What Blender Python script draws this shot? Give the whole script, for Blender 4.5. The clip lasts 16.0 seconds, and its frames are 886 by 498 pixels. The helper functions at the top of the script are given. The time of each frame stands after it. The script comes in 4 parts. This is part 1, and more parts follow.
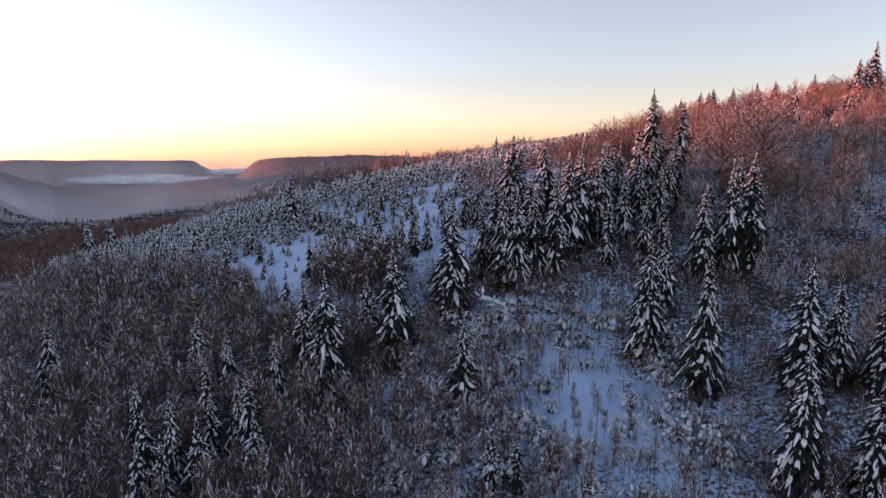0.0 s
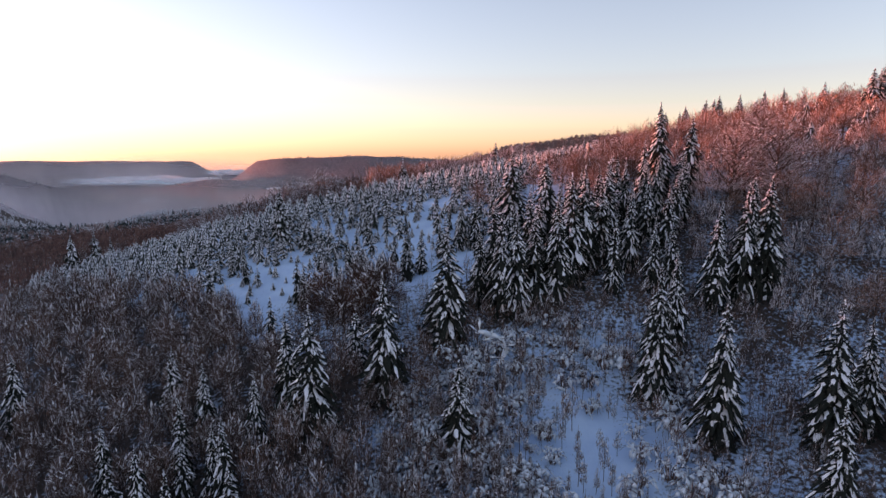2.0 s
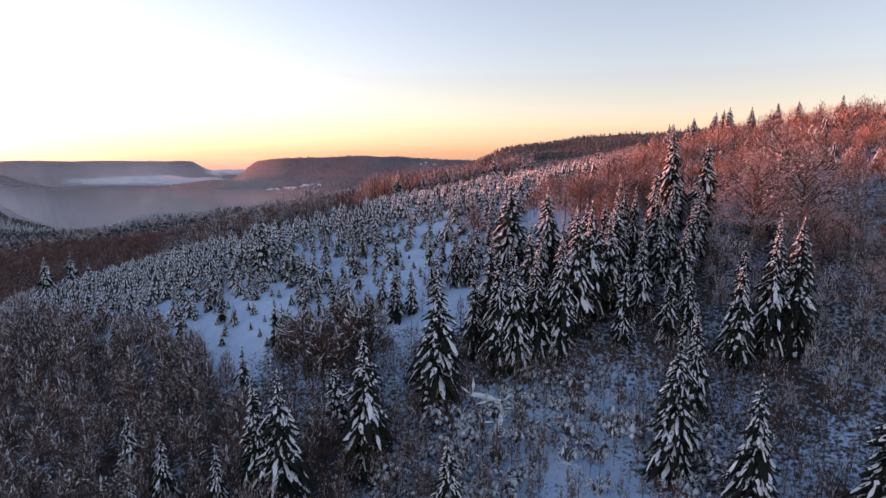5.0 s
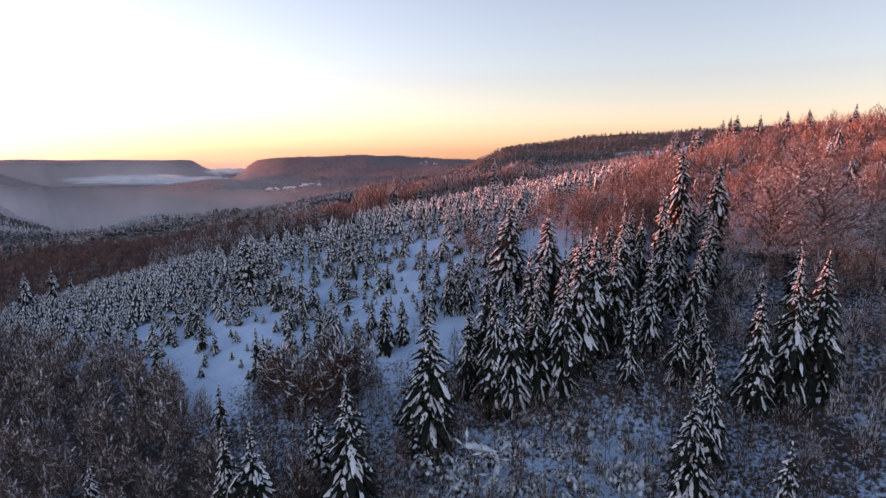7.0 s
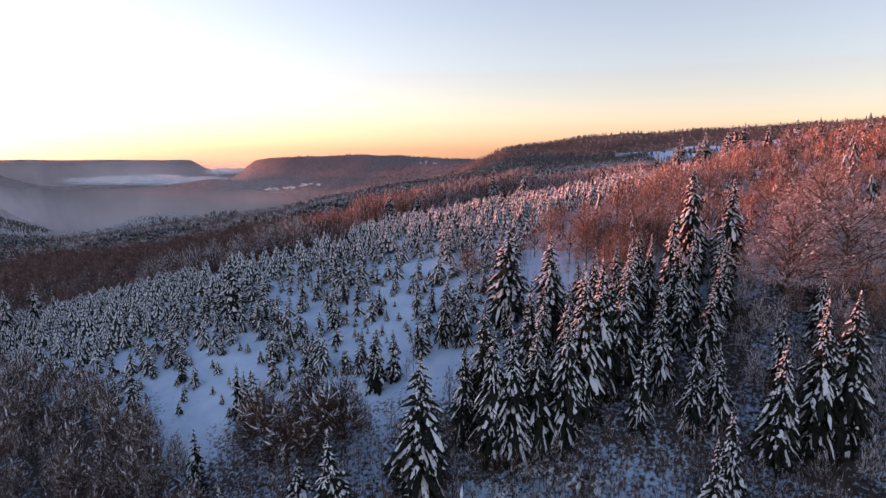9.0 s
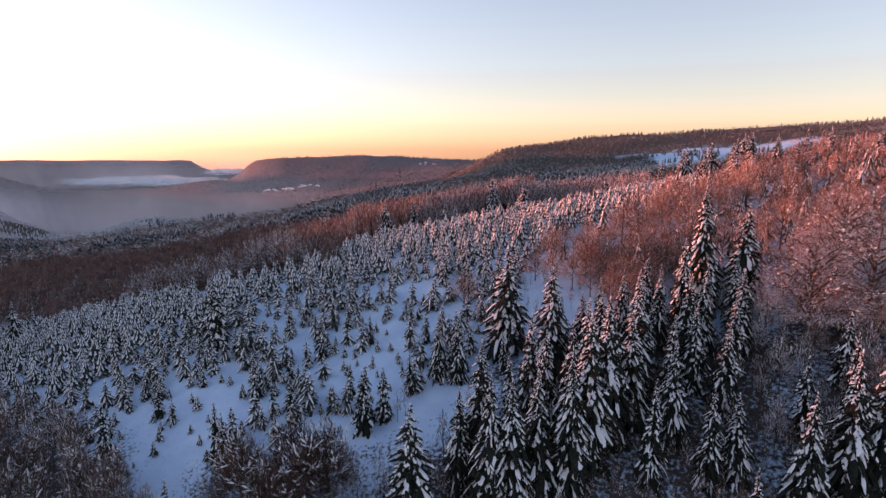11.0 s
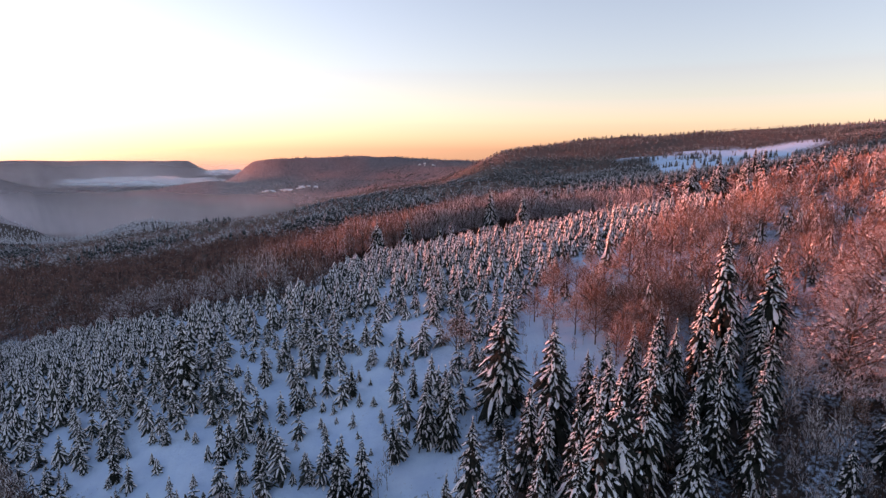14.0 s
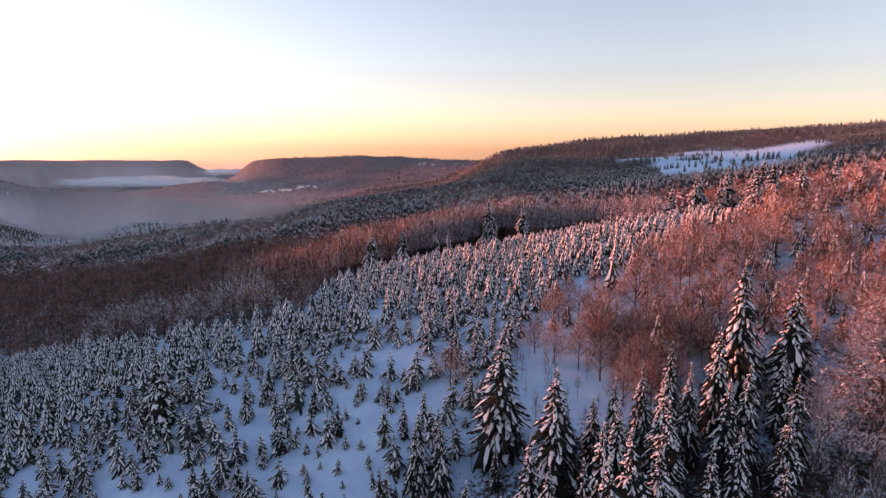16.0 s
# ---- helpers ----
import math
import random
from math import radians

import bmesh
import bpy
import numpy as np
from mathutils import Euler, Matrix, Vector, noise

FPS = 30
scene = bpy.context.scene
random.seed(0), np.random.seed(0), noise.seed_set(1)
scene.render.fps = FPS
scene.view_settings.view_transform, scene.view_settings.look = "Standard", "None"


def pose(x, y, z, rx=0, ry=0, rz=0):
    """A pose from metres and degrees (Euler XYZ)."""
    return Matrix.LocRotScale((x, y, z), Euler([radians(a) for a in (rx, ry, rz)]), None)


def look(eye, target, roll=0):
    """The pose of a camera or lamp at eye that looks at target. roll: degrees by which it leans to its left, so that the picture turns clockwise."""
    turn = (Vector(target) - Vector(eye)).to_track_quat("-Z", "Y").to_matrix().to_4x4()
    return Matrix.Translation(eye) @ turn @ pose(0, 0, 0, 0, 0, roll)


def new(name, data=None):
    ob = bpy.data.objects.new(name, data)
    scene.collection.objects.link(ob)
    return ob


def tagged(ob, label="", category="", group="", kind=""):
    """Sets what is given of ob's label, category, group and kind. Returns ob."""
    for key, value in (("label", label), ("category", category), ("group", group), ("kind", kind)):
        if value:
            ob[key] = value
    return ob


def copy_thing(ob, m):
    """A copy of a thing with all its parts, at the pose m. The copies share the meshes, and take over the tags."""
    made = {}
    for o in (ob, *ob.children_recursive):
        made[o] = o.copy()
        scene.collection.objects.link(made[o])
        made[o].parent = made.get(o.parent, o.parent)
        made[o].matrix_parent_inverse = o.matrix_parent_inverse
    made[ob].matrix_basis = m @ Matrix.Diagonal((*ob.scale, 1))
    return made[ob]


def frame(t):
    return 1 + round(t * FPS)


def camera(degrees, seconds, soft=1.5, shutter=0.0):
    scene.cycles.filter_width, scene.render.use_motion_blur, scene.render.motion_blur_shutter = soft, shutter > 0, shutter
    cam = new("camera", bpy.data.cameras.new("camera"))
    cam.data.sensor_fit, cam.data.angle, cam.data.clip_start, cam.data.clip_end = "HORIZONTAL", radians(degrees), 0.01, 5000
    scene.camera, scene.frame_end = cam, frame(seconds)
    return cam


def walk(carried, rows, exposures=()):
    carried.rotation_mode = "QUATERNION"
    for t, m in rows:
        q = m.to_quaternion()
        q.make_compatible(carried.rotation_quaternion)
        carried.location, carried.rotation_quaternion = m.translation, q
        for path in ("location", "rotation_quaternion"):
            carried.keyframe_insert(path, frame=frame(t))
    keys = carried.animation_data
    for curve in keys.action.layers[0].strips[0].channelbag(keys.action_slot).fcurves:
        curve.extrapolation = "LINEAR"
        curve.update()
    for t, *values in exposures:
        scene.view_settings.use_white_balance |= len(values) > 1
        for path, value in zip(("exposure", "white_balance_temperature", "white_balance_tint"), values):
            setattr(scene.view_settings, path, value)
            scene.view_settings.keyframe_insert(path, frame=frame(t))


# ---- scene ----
cam = camera(76.2, 16.0, 1.4)
EXPOSURE, KELVIN, TINT = 1.52, 7250.0, 44.0
METRES, EYE, TILT, LEAN, TURN = 90.0, 70.0, -9.9, 0.0, 0.1
ROWS = [
    (0.0, 0.0, 0.0, 0.0, -0.0, 0.36, -0.01),
    (0.5, 0.0039, 0.0251, 0.0178, 0.01, 0.37, -0.04),
    (1.0, 0.0075, 0.0502, 0.0358, 0.0, 0.39, -0.03),
    (1.5, 0.0111, 0.0752, 0.0542, 0.01, 0.37, -0.01),
    (2.0, 0.015, 0.1003, 0.0721, -0.0, 0.38, -0.0),
    (2.5, 0.0188, 0.1253, 0.0905, 0.01, 0.37, -0.01),
    (3.0, 0.0227, 0.1506, 0.1089, 0.02, 0.36, -0.02),
    (3.5, 0.0267, 0.1763, 0.127, 0.04, 0.36, -0.02),
    (4.0, 0.0309, 0.2017, 0.1456, 0.06, 0.34, -0.02),
    (6.5, 0.0538, 0.3303, 0.2403, 0.13, 0.13, -0.03),
    (7.0, 0.0582, 0.3557, 0.2582, 0.13, 0.1, -0.05),
    (7.5, 0.0618, 0.3807, 0.277, 0.11, 0.08, -0.04),
    (8.0, 0.066, 0.4059, 0.295, 0.14, 0.07, -0.02),
    (8.5, 0.0697, 0.431, 0.3135, 0.16, 0.02, 0.03),
    (9.0, 0.0727, 0.4558, 0.3322, 0.16, -0.03, 0.05),
    (11.5, 0.0897, 0.5797, 0.4191, 0.13, -0.03, 0.03),
    (12.0, 0.0937, 0.605, 0.4368, 0.13, -0.03, 0.04),
    (12.5, 0.0974, 0.6302, 0.4545, 0.12, -0.04, 0.05),
    (13.0, 0.1023, 0.6556, 0.4721, 0.13, -0.05, 0.03),
    (13.5, 0.1062, 0.68, 0.4901, 0.1, -0.07, 0.03),
    (14.0, 0.1107, 0.7049, 0.5073, 0.09, -0.07, -0.0),
    (14.5, 0.1152, 0.7299, 0.5249, 0.1, -0.08, 0.01),
    (15.0, 0.1196, 0.7549, 0.5426, 0.11, -0.12, 0.01),
    (15.5, 0.123, 0.7804, 0.5598, 0.1, -0.16, 0.0),
    (16.0, 0.1268, 0.8066, 0.5769, 0.09, -0.18, 0.01),
]
walk(cam, [(t, pose(0, 0, EYE, TILT, LEAN, TURN) @ pose(METRES * x, METRES * y, METRES * z, 90 + pitch, roll, yaw)) for t, x, y, z, yaw, pitch, roll in ROWS],
     exposures=((0.0, EXPOSURE, KELVIN, TINT), (16.0, EXPOSURE, KELVIN, TINT)))


# ---- the shape of the land ----
NEAR_X = (-500, -200, -120, -60, 0, 60, 120, 200, 500)
NEAR_Y = (-300, 40, 90, 120, 140, 180, 230, 300, 380)
NEAR_Z = (
    (-110, -70, -55, -45, -35, -25, -10, 10, 70),
    (-70, -22, -12, -5, 1, 8, 22, 42, 110),
    (-60, -12, 0, 6, 14, 24, 40, 62, 130),
    (-55, -8, 7, 13, 22, 33, 50, 70, 136),
    (-52, -4, 13, 21, 34, 46, 60, 78, 140),
    (-48, 2, 20, 36, 49, 62, 73, 88, 144),
    (-45, 8, 32, 49, 60, 70, 79, 95, 146),
    (-42, 10, 31, 47, 60, 71, 81, 96, 146),
    (-45, -2, 18, 36, 48, 58, 70, 86, 138),
)
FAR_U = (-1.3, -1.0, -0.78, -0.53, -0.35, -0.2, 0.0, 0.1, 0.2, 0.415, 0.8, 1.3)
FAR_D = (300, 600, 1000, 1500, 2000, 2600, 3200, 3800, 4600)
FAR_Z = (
    # first two rows lie out of view, raised to shade the valley
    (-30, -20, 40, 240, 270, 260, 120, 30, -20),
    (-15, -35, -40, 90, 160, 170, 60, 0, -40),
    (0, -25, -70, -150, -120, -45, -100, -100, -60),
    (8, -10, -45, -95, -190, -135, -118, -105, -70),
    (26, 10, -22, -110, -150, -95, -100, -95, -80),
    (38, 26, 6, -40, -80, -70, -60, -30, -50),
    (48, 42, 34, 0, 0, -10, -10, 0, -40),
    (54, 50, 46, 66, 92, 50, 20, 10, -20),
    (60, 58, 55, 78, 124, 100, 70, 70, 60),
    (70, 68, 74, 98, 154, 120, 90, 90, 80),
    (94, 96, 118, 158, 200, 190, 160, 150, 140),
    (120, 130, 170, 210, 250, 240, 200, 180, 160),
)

def hermite(knots, table, q):
    """Smooth curve through table's last axis at the stations q."""
    k = np.asarray(knots, float)
    q = np.clip(q, k[0], k[-1])
    i = np.clip(np.searchsorted(k, q, side="right") - 1, 0, len(k) - 2)
    h = k[i + 1] - k[i]
    t = (q - k[i]) / h
    return i, t, h

def smooth_table(xs, ys, table, x, y):
    z = np.asarray(table, float)          # z[iy, ix]
    zx = np.gradient(z, np.asarray(xs, float), axis=1)
    zy = np.gradient(z, np.asarray(ys, float), axis=0)
    i, tx, hx = hermite(xs, z, x)
    j, ty, hy = hermite(ys, z, y)
    def along(a, m, jj):
        return (a[jj, i] * (1 + 2 * tx) * (1 - tx) ** 2 + m[jj, i] * hx * tx * (1 - tx) ** 2
                + a[jj, i + 1] * tx * tx * (3 - 2 * tx) + m[jj, i + 1] * hx * tx * tx * (tx - 1))
    def lin(a, jj):
        return a[jj, i] * (1 - tx) + a[jj, i + 1] * tx
    a, b = along(z, zx, j), along(z, zx, j + 1)
    return (a * (1 + 2 * ty) * (1 - ty) ** 2 + lin(zy, j) * hy * ty * (1 - ty) ** 2
            + b * ty * ty * (3 - 2 * ty) + lin(zy, j + 1) * hy * ty * ty * (ty - 1))

def rolls(x, y, wave, seed):
    """Gentle unevenness of about unit height."""
    z = np.zeros(np.broadcast(x, y).shape)
    for i in range(7):
        a, p, w = (seed * 1.7 + i * 2.39) % 6.28, (seed * 3.1 + i * 4.3) % 6.28, wave * (0.6 + ((seed + i * 5) % 11) / 11)
        z = z + np.sin((x * np.cos(a) + y * np.sin(a)) * 6.28 / w + p)
    return z / 4

def land(x, y):
    x, y = np.asarray(x, float), np.asarray(y, float)
    near = smooth_table(NEAR_X, NEAR_Y, NEAR_Z, x, y)
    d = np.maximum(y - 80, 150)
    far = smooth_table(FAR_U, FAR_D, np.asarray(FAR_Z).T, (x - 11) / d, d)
    s = np.clip((y - 310) / 110, 0, 1)
    s = s * s * (3 - 2 * s)
    rough = np.clip(np.hypot(x, y - 80) / 600, 0, 1)
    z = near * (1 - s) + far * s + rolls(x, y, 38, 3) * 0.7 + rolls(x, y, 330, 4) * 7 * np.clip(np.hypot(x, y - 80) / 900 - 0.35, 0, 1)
    # spurs and hill ends round the valley: x, y, half widths, height
    for hx, hy, wx, wy, top in ((-1225, 2930, 250, 190, 58), (-1480, 2500, 260, 240, 18)):
        z = z + top * np.exp(-((x - hx) / wx) ** 2 - ((y - hy) / wy) ** 2)
    u, deep = (x - 11) / d, y - 80
    def ease(t):
        t = np.clip(t, 0, 1)
        return t * t * (3 - 2 * t)
    # the flat-topped hill across the valley, which ends steeply at the gap
    rest = np.exp(-((deep - 4250) / np.where(deep < 4250, 300, 420)) ** 2) * ease((-0.402 - u) / 0.055)
    z = z + (27 + rolls(x, y, 420, 6) * 4 - z) * rest
    # the long wooded hill on the other side of the gap
    top = np.interp(u, (-0.36, -0.325, -0.25, -0.14, 0.0, 0.06), (18, 38, 54, 64, 40, 30))
    rest = np.exp(-((deep - 3650) / np.where(deep < 3650, 430, 500)) ** 2) * ease((u + 0.388) / 0.055) * ease((0.25 - u) / 0.2)
    z = z + (top + rolls(x, y, 300, 2) * 4 - z) * rest
    # added mountain, out of view beyond the side valley, to shade the far ridge
    z = z + (500 - z) * np.exp(-((x + 2750) / 300) ** 2 - ((y - 2200) / 500) ** 2)
    # a second added mountain, far out of view, to shade the valley's mouth
    z = z + (520 - z) * np.exp(-((x + 6000) / 400) ** 2 - ((y - 4900) / 330) ** 2)
    # unseen wooded ridge added across the side valley: keeps low sun off the slope
    crest = 149 - 41 * ease((y - 605) / 160) + rolls(x, y, 120, 9) * 3
    ends = np.clip((960 - y) / 120, 0, 1) * np.clip((y + 900) / 200, 0, 1)
    hill = np.exp(-((x + 950) / 190) ** 2) * ends
    return z + (crest - z) * hill

# ---- world, sun ----
SUN_AZ, SUN_EL = 70.0, 4.5      # degrees to the left of the way ahead, degrees above the horizon
world = bpy.data.worlds.new("world")
scene.world = world
world.use_nodes = True
wn = world.node_tree.nodes
sky = wn.new("ShaderNodeTexSky")
sky.sky_type, sky.sun_disc = "NISHITA", False
sky.sun_elevation, sky.sun_rotation = radians(SUN_EL), radians(-SUN_AZ)
sky.altitude, sky.air_density, sky.dust_density, sky.ozone_density = 500, 1.0, 0.7, 2.0
pale = wn.new("ShaderNodeHueSaturation")
pale.inputs["Saturation"].default_value = 0.82
pale.inputs["Hue"].default_value = 0.479
wn["Background"].inputs["Strength"].default_value = 0.15
world.node_tree.links.new(sky.outputs["Color"], pale.inputs["Color"])
world.node_tree.links.new(pale.outputs["Color"], wn["Background"].inputs["Color"])

sun = new("sun", bpy.data.lights.new("sun", "SUN"))
sun.data.energy, sun.data.angle, sun.data.color = 3.3, radians(2.0), (1.0, 0.3, 0.15)
to_sun = Vector((-math.sin(radians(SUN_AZ)) * math.cos(radians(SUN_EL)), math.cos(radians(SUN_AZ)) * math.cos(radians(SUN_EL)), math.sin(radians(SUN_EL))))
sun.matrix_world = look(to_sun * 500 + Vector((0, 0, 100)), (0, 0, 100))


# ---- materials ----
class Mat:
    """A node material in the making."""
    def __init__(self, name, rough=0.8):
        self.m = bpy.data.materials.new(name)
        self.m.use_nodes = True
        self.t = self.m.node_tree
        self.b = self.t.nodes["Principled BSDF"]
        self.b.inputs["Roughness"].default_value = rough
        self.b.inputs["Specular IOR Level"].default_value = 0.1

    def node(self, kind, **values):
        n = self.t.nodes.new(kind)
        for k, v in values.items():
            n.inputs[k].default_value = v
        return n

    def link(self, a, b):
        self.t.links.new(a, b)

    def place(self, local=False):
        if local:
            return self.node("ShaderNodeTexCoord").outputs["Object"]
        return self.node("ShaderNodeNewGeometry").outputs["Position"]

    def noise(self, scale, detail=4.0, where=None, rough=0.6):
        n = self.node("ShaderNodeTexNoise", Scale=scale, Detail=detail, Roughness=rough)
        self.link(where if where else self.place(), n.inputs["Vector"])
        return n.outputs["Fac"]

    def ramp(self, fac, lo, hi):
        n = self.node("ShaderNodeMapRange")
        n.inputs["From Min"].default_value, n.inputs["From Max"].default_value = lo, hi
        self.link(fac, n.inputs["Value"])
        return n.outputs["Result"]

    def mix(self, fac, a, b):
        n = self.t.nodes.new("ShaderNodeMix")
        n.data_type = "RGBA"
        for sock, v in ((n.inputs[0], fac), (n.inputs[6], a), (n.inputs[7], b)):
            if isinstance(v, (int, float)):
                sock.default_value = v
            elif isinstance(v, tuple):
                sock.default_value = (*v, 1)
            else:
                self.link(v, sock)
        return n.outputs[2]

    def sum(self, a, b, op="ADD"):
        n = self.t.nodes.new("ShaderNodeMath")
        n.operation = op
        for sock, v in zip(n.inputs, (a, b)):
            if isinstance(v, (int, float)):
                sock.default_value = v
            else:
                self.link(v, sock)
        return n.outputs[0]

    def up(self):
        n = self.t.nodes.new("ShaderNodeSeparateXYZ")
        self.link(self.node("ShaderNodeNewGeometry").outputs["Normal"], n.inputs[0])
        return n.outputs["Z"]

    def colour(self, c):
        if isinstance(c, tuple):
            self.b.inputs["Base Color"].default_value = (*c, 1)
        else:
            self.link(c, self.b.inputs["Base Color"])

    def bump(self, height, strength, distance):
        n = self.node("ShaderNodeBump", Strength=strength, Distance=distance)
        self.link(height, n.inputs["Height"])
        self.link(n.outputs["Normal"], self.b.inputs["Normal"])

    def random(self):
        return self.node("ShaderNodeObjectInfo").outputs["Random"]

    def island(self):
        return self.node("ShaderNodeNewGeometry").outputs["Random Per Island"]


def snow_material():
    k = Mat("snow", 0.7)
    c = k.mix(k.ramp(k.noise(0.25), 0.35, 0.7), (0.7, 0.8, 0.89), (0.8, 0.87, 0.93))
    k.colour(c)
    k.bump(k.noise(3.0), 0.4, 0.15)
    return k.m


def ground_material():
    """Snow with litter and low brush showing through and shade painted in; forest floor and frosted woods far away."""
    k = Mat("snowy_ground", 0.75)
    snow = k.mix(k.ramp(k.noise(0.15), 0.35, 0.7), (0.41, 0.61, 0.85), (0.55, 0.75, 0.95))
    litter_shade = k.mix(k.ramp(k.noise(0.9), 0.3, 0.7), (0.045, 0.036, 0.034), (0.115, 0.09, 0.082))
    at = k.t.nodes.new("ShaderNodeAttribute")
    at.attribute_name = "woods"
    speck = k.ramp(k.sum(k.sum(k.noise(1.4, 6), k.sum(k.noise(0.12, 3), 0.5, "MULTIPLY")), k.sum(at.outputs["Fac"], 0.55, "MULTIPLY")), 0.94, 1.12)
    k.colour(k.mix(speck, snow, litter_shade))
    k.bump(k.noise(1.2, 6), 0.6, 0.3)
    return k.m


def far_land_material():
    k = Mat("far_wooded_land", 0.9)
    v = k.node("ShaderNodeTexVoronoi", Scale=0.11)
    k.link(k.place(), v.inputs["Vector"])
    frost = k.ramp(k.sum(k.noise(0.06, 6), v.outputs["Distance"]), 0.5, 1.2)
    rime = k.t.nodes.new("ShaderNodeAttribute")
    rime.attribute_name = "rime"
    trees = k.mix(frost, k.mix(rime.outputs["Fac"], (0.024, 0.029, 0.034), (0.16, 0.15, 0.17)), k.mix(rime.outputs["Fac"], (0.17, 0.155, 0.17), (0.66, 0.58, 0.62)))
    fields = k.ramp(k.noise(0.0035, 4), 0.69, 0.74)
    k.colour(k.mix(fields, trees, (0.6, 0.63, 0.7)))
    k.bump(k.sum(k.noise(0.05, 6), v.outputs["Distance"]), 1.0, 5.0)
    return k.m


def needle_material(name="spruce_needles", dark=(0.011, 0.014, 0.013), light=(0.03, 0.034, 0.027), frost_at=0.84):
    k = Mat(name, 0.7)
    base = k.mix(k.ramp(k.noise(2.5), 0.3, 0.7), dark, light)
    frost = k.ramp(k.sum(k.noise(1.7, 5), k.sum(k.up(), 0.3, "MULTIPLY")), frost_at, frost_at + 0.14)
    k.colour(k.mix(frost, base, (0.66, 0.66, 0.7)))
    k.bump(k.noise(9.0), 0.8, 0.12)
    return k.m


def load_material():
    """Snow lying on boughs, a little dirty with needles."""
    k = Mat("snow_on_boughs", 0.7)
    k.colour(k.mix(k.ramp(k.noise(2.6, 5), 0.61, 0.75), (0.86, 0.88, 0.93), (0.15, 0.16, 0.17)))
    k.bump(k.noise(4.0), 0.6, 0.15)
    return k.m


def bark_material():
    k = Mat("bark", 0.9)
    k.colour(k.mix(k.ramp(k.noise(3.0), 0.3, 0.7), (0.05, 0.035, 0.03), (0.14, 0.1, 0.085)))
    k.bump(k.noise(12.0), 0.8, 0.05)
    return k.m


def twig_material(name, dark, light, frost_at):
    """Bare twigs, brown to red-brown, rimed from above."""
    k = Mat(name, 0.85)
    base = k.mix(k.ramp(k.noise(0.11, 2), 0.35, 0.65), dark, light)
    f = k.ramp(k.sum(k.sum(k.noise(0.8, 5), k.sum(k.up(), 0.2, "MULTIPLY")), k.sum(k.island(), 0.36, "MULTIPLY")), frost_at, frost_at + 0.1)
    k.colour(k.mix(f, base, (0.7, 0.67, 0.71)))
    return k.m


SNOW, GROUND, FAR_LAND = snow_material(), ground_material(), far_land_material()
YOUNG_NEEDLES = needle_material("young_needles", (0.018, 0.024, 0.02), (0.055, 0.062, 0.055), 0.78)
NEEDLES, LOAD, BARK = needle_material(), load_material(), bark_material()
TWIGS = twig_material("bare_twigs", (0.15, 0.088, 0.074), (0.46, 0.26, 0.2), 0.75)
RIMED_TWIGS = twig_material("old_rimed_twigs", (0.16, 0.1, 0.09), (0.34, 0.22, 0.19), 0.66)
RIME = twig_material("rimed_twigs", (0.08, 0.065, 0.068), (0.22, 0.13, 0.115), 0.62)
FAR_TWIGS = twig_material("far_twigs", (0.085, 0.046, 0.042), (0.4, 0.21, 0.175), 0.92)
# bare_twigs made darker for the shaded lower wood, shade put into the colour
SHADED_TWIGS = twig_material("shaded_twigs", (0.085, 0.056, 0.05), (0.2, 0.12, 0.095), 0.76)
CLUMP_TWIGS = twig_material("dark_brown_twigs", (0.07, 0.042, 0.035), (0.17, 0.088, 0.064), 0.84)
FAR_NEEDLES = needle_material("far_spruce_needles", (0.016, 0.021, 0.022), (0.045, 0.05, 0.048), 0.72)
FROSTED_NEEDLES = needle_material("frosted_needles", (0.05, 0.05, 0.055), (0.12, 0.115, 0.12), 0.56)
FROSTED = twig_material("frosted_twigs", (0.22, 0.19, 0.2), (0.36, 0.31, 0.33), 0.55)


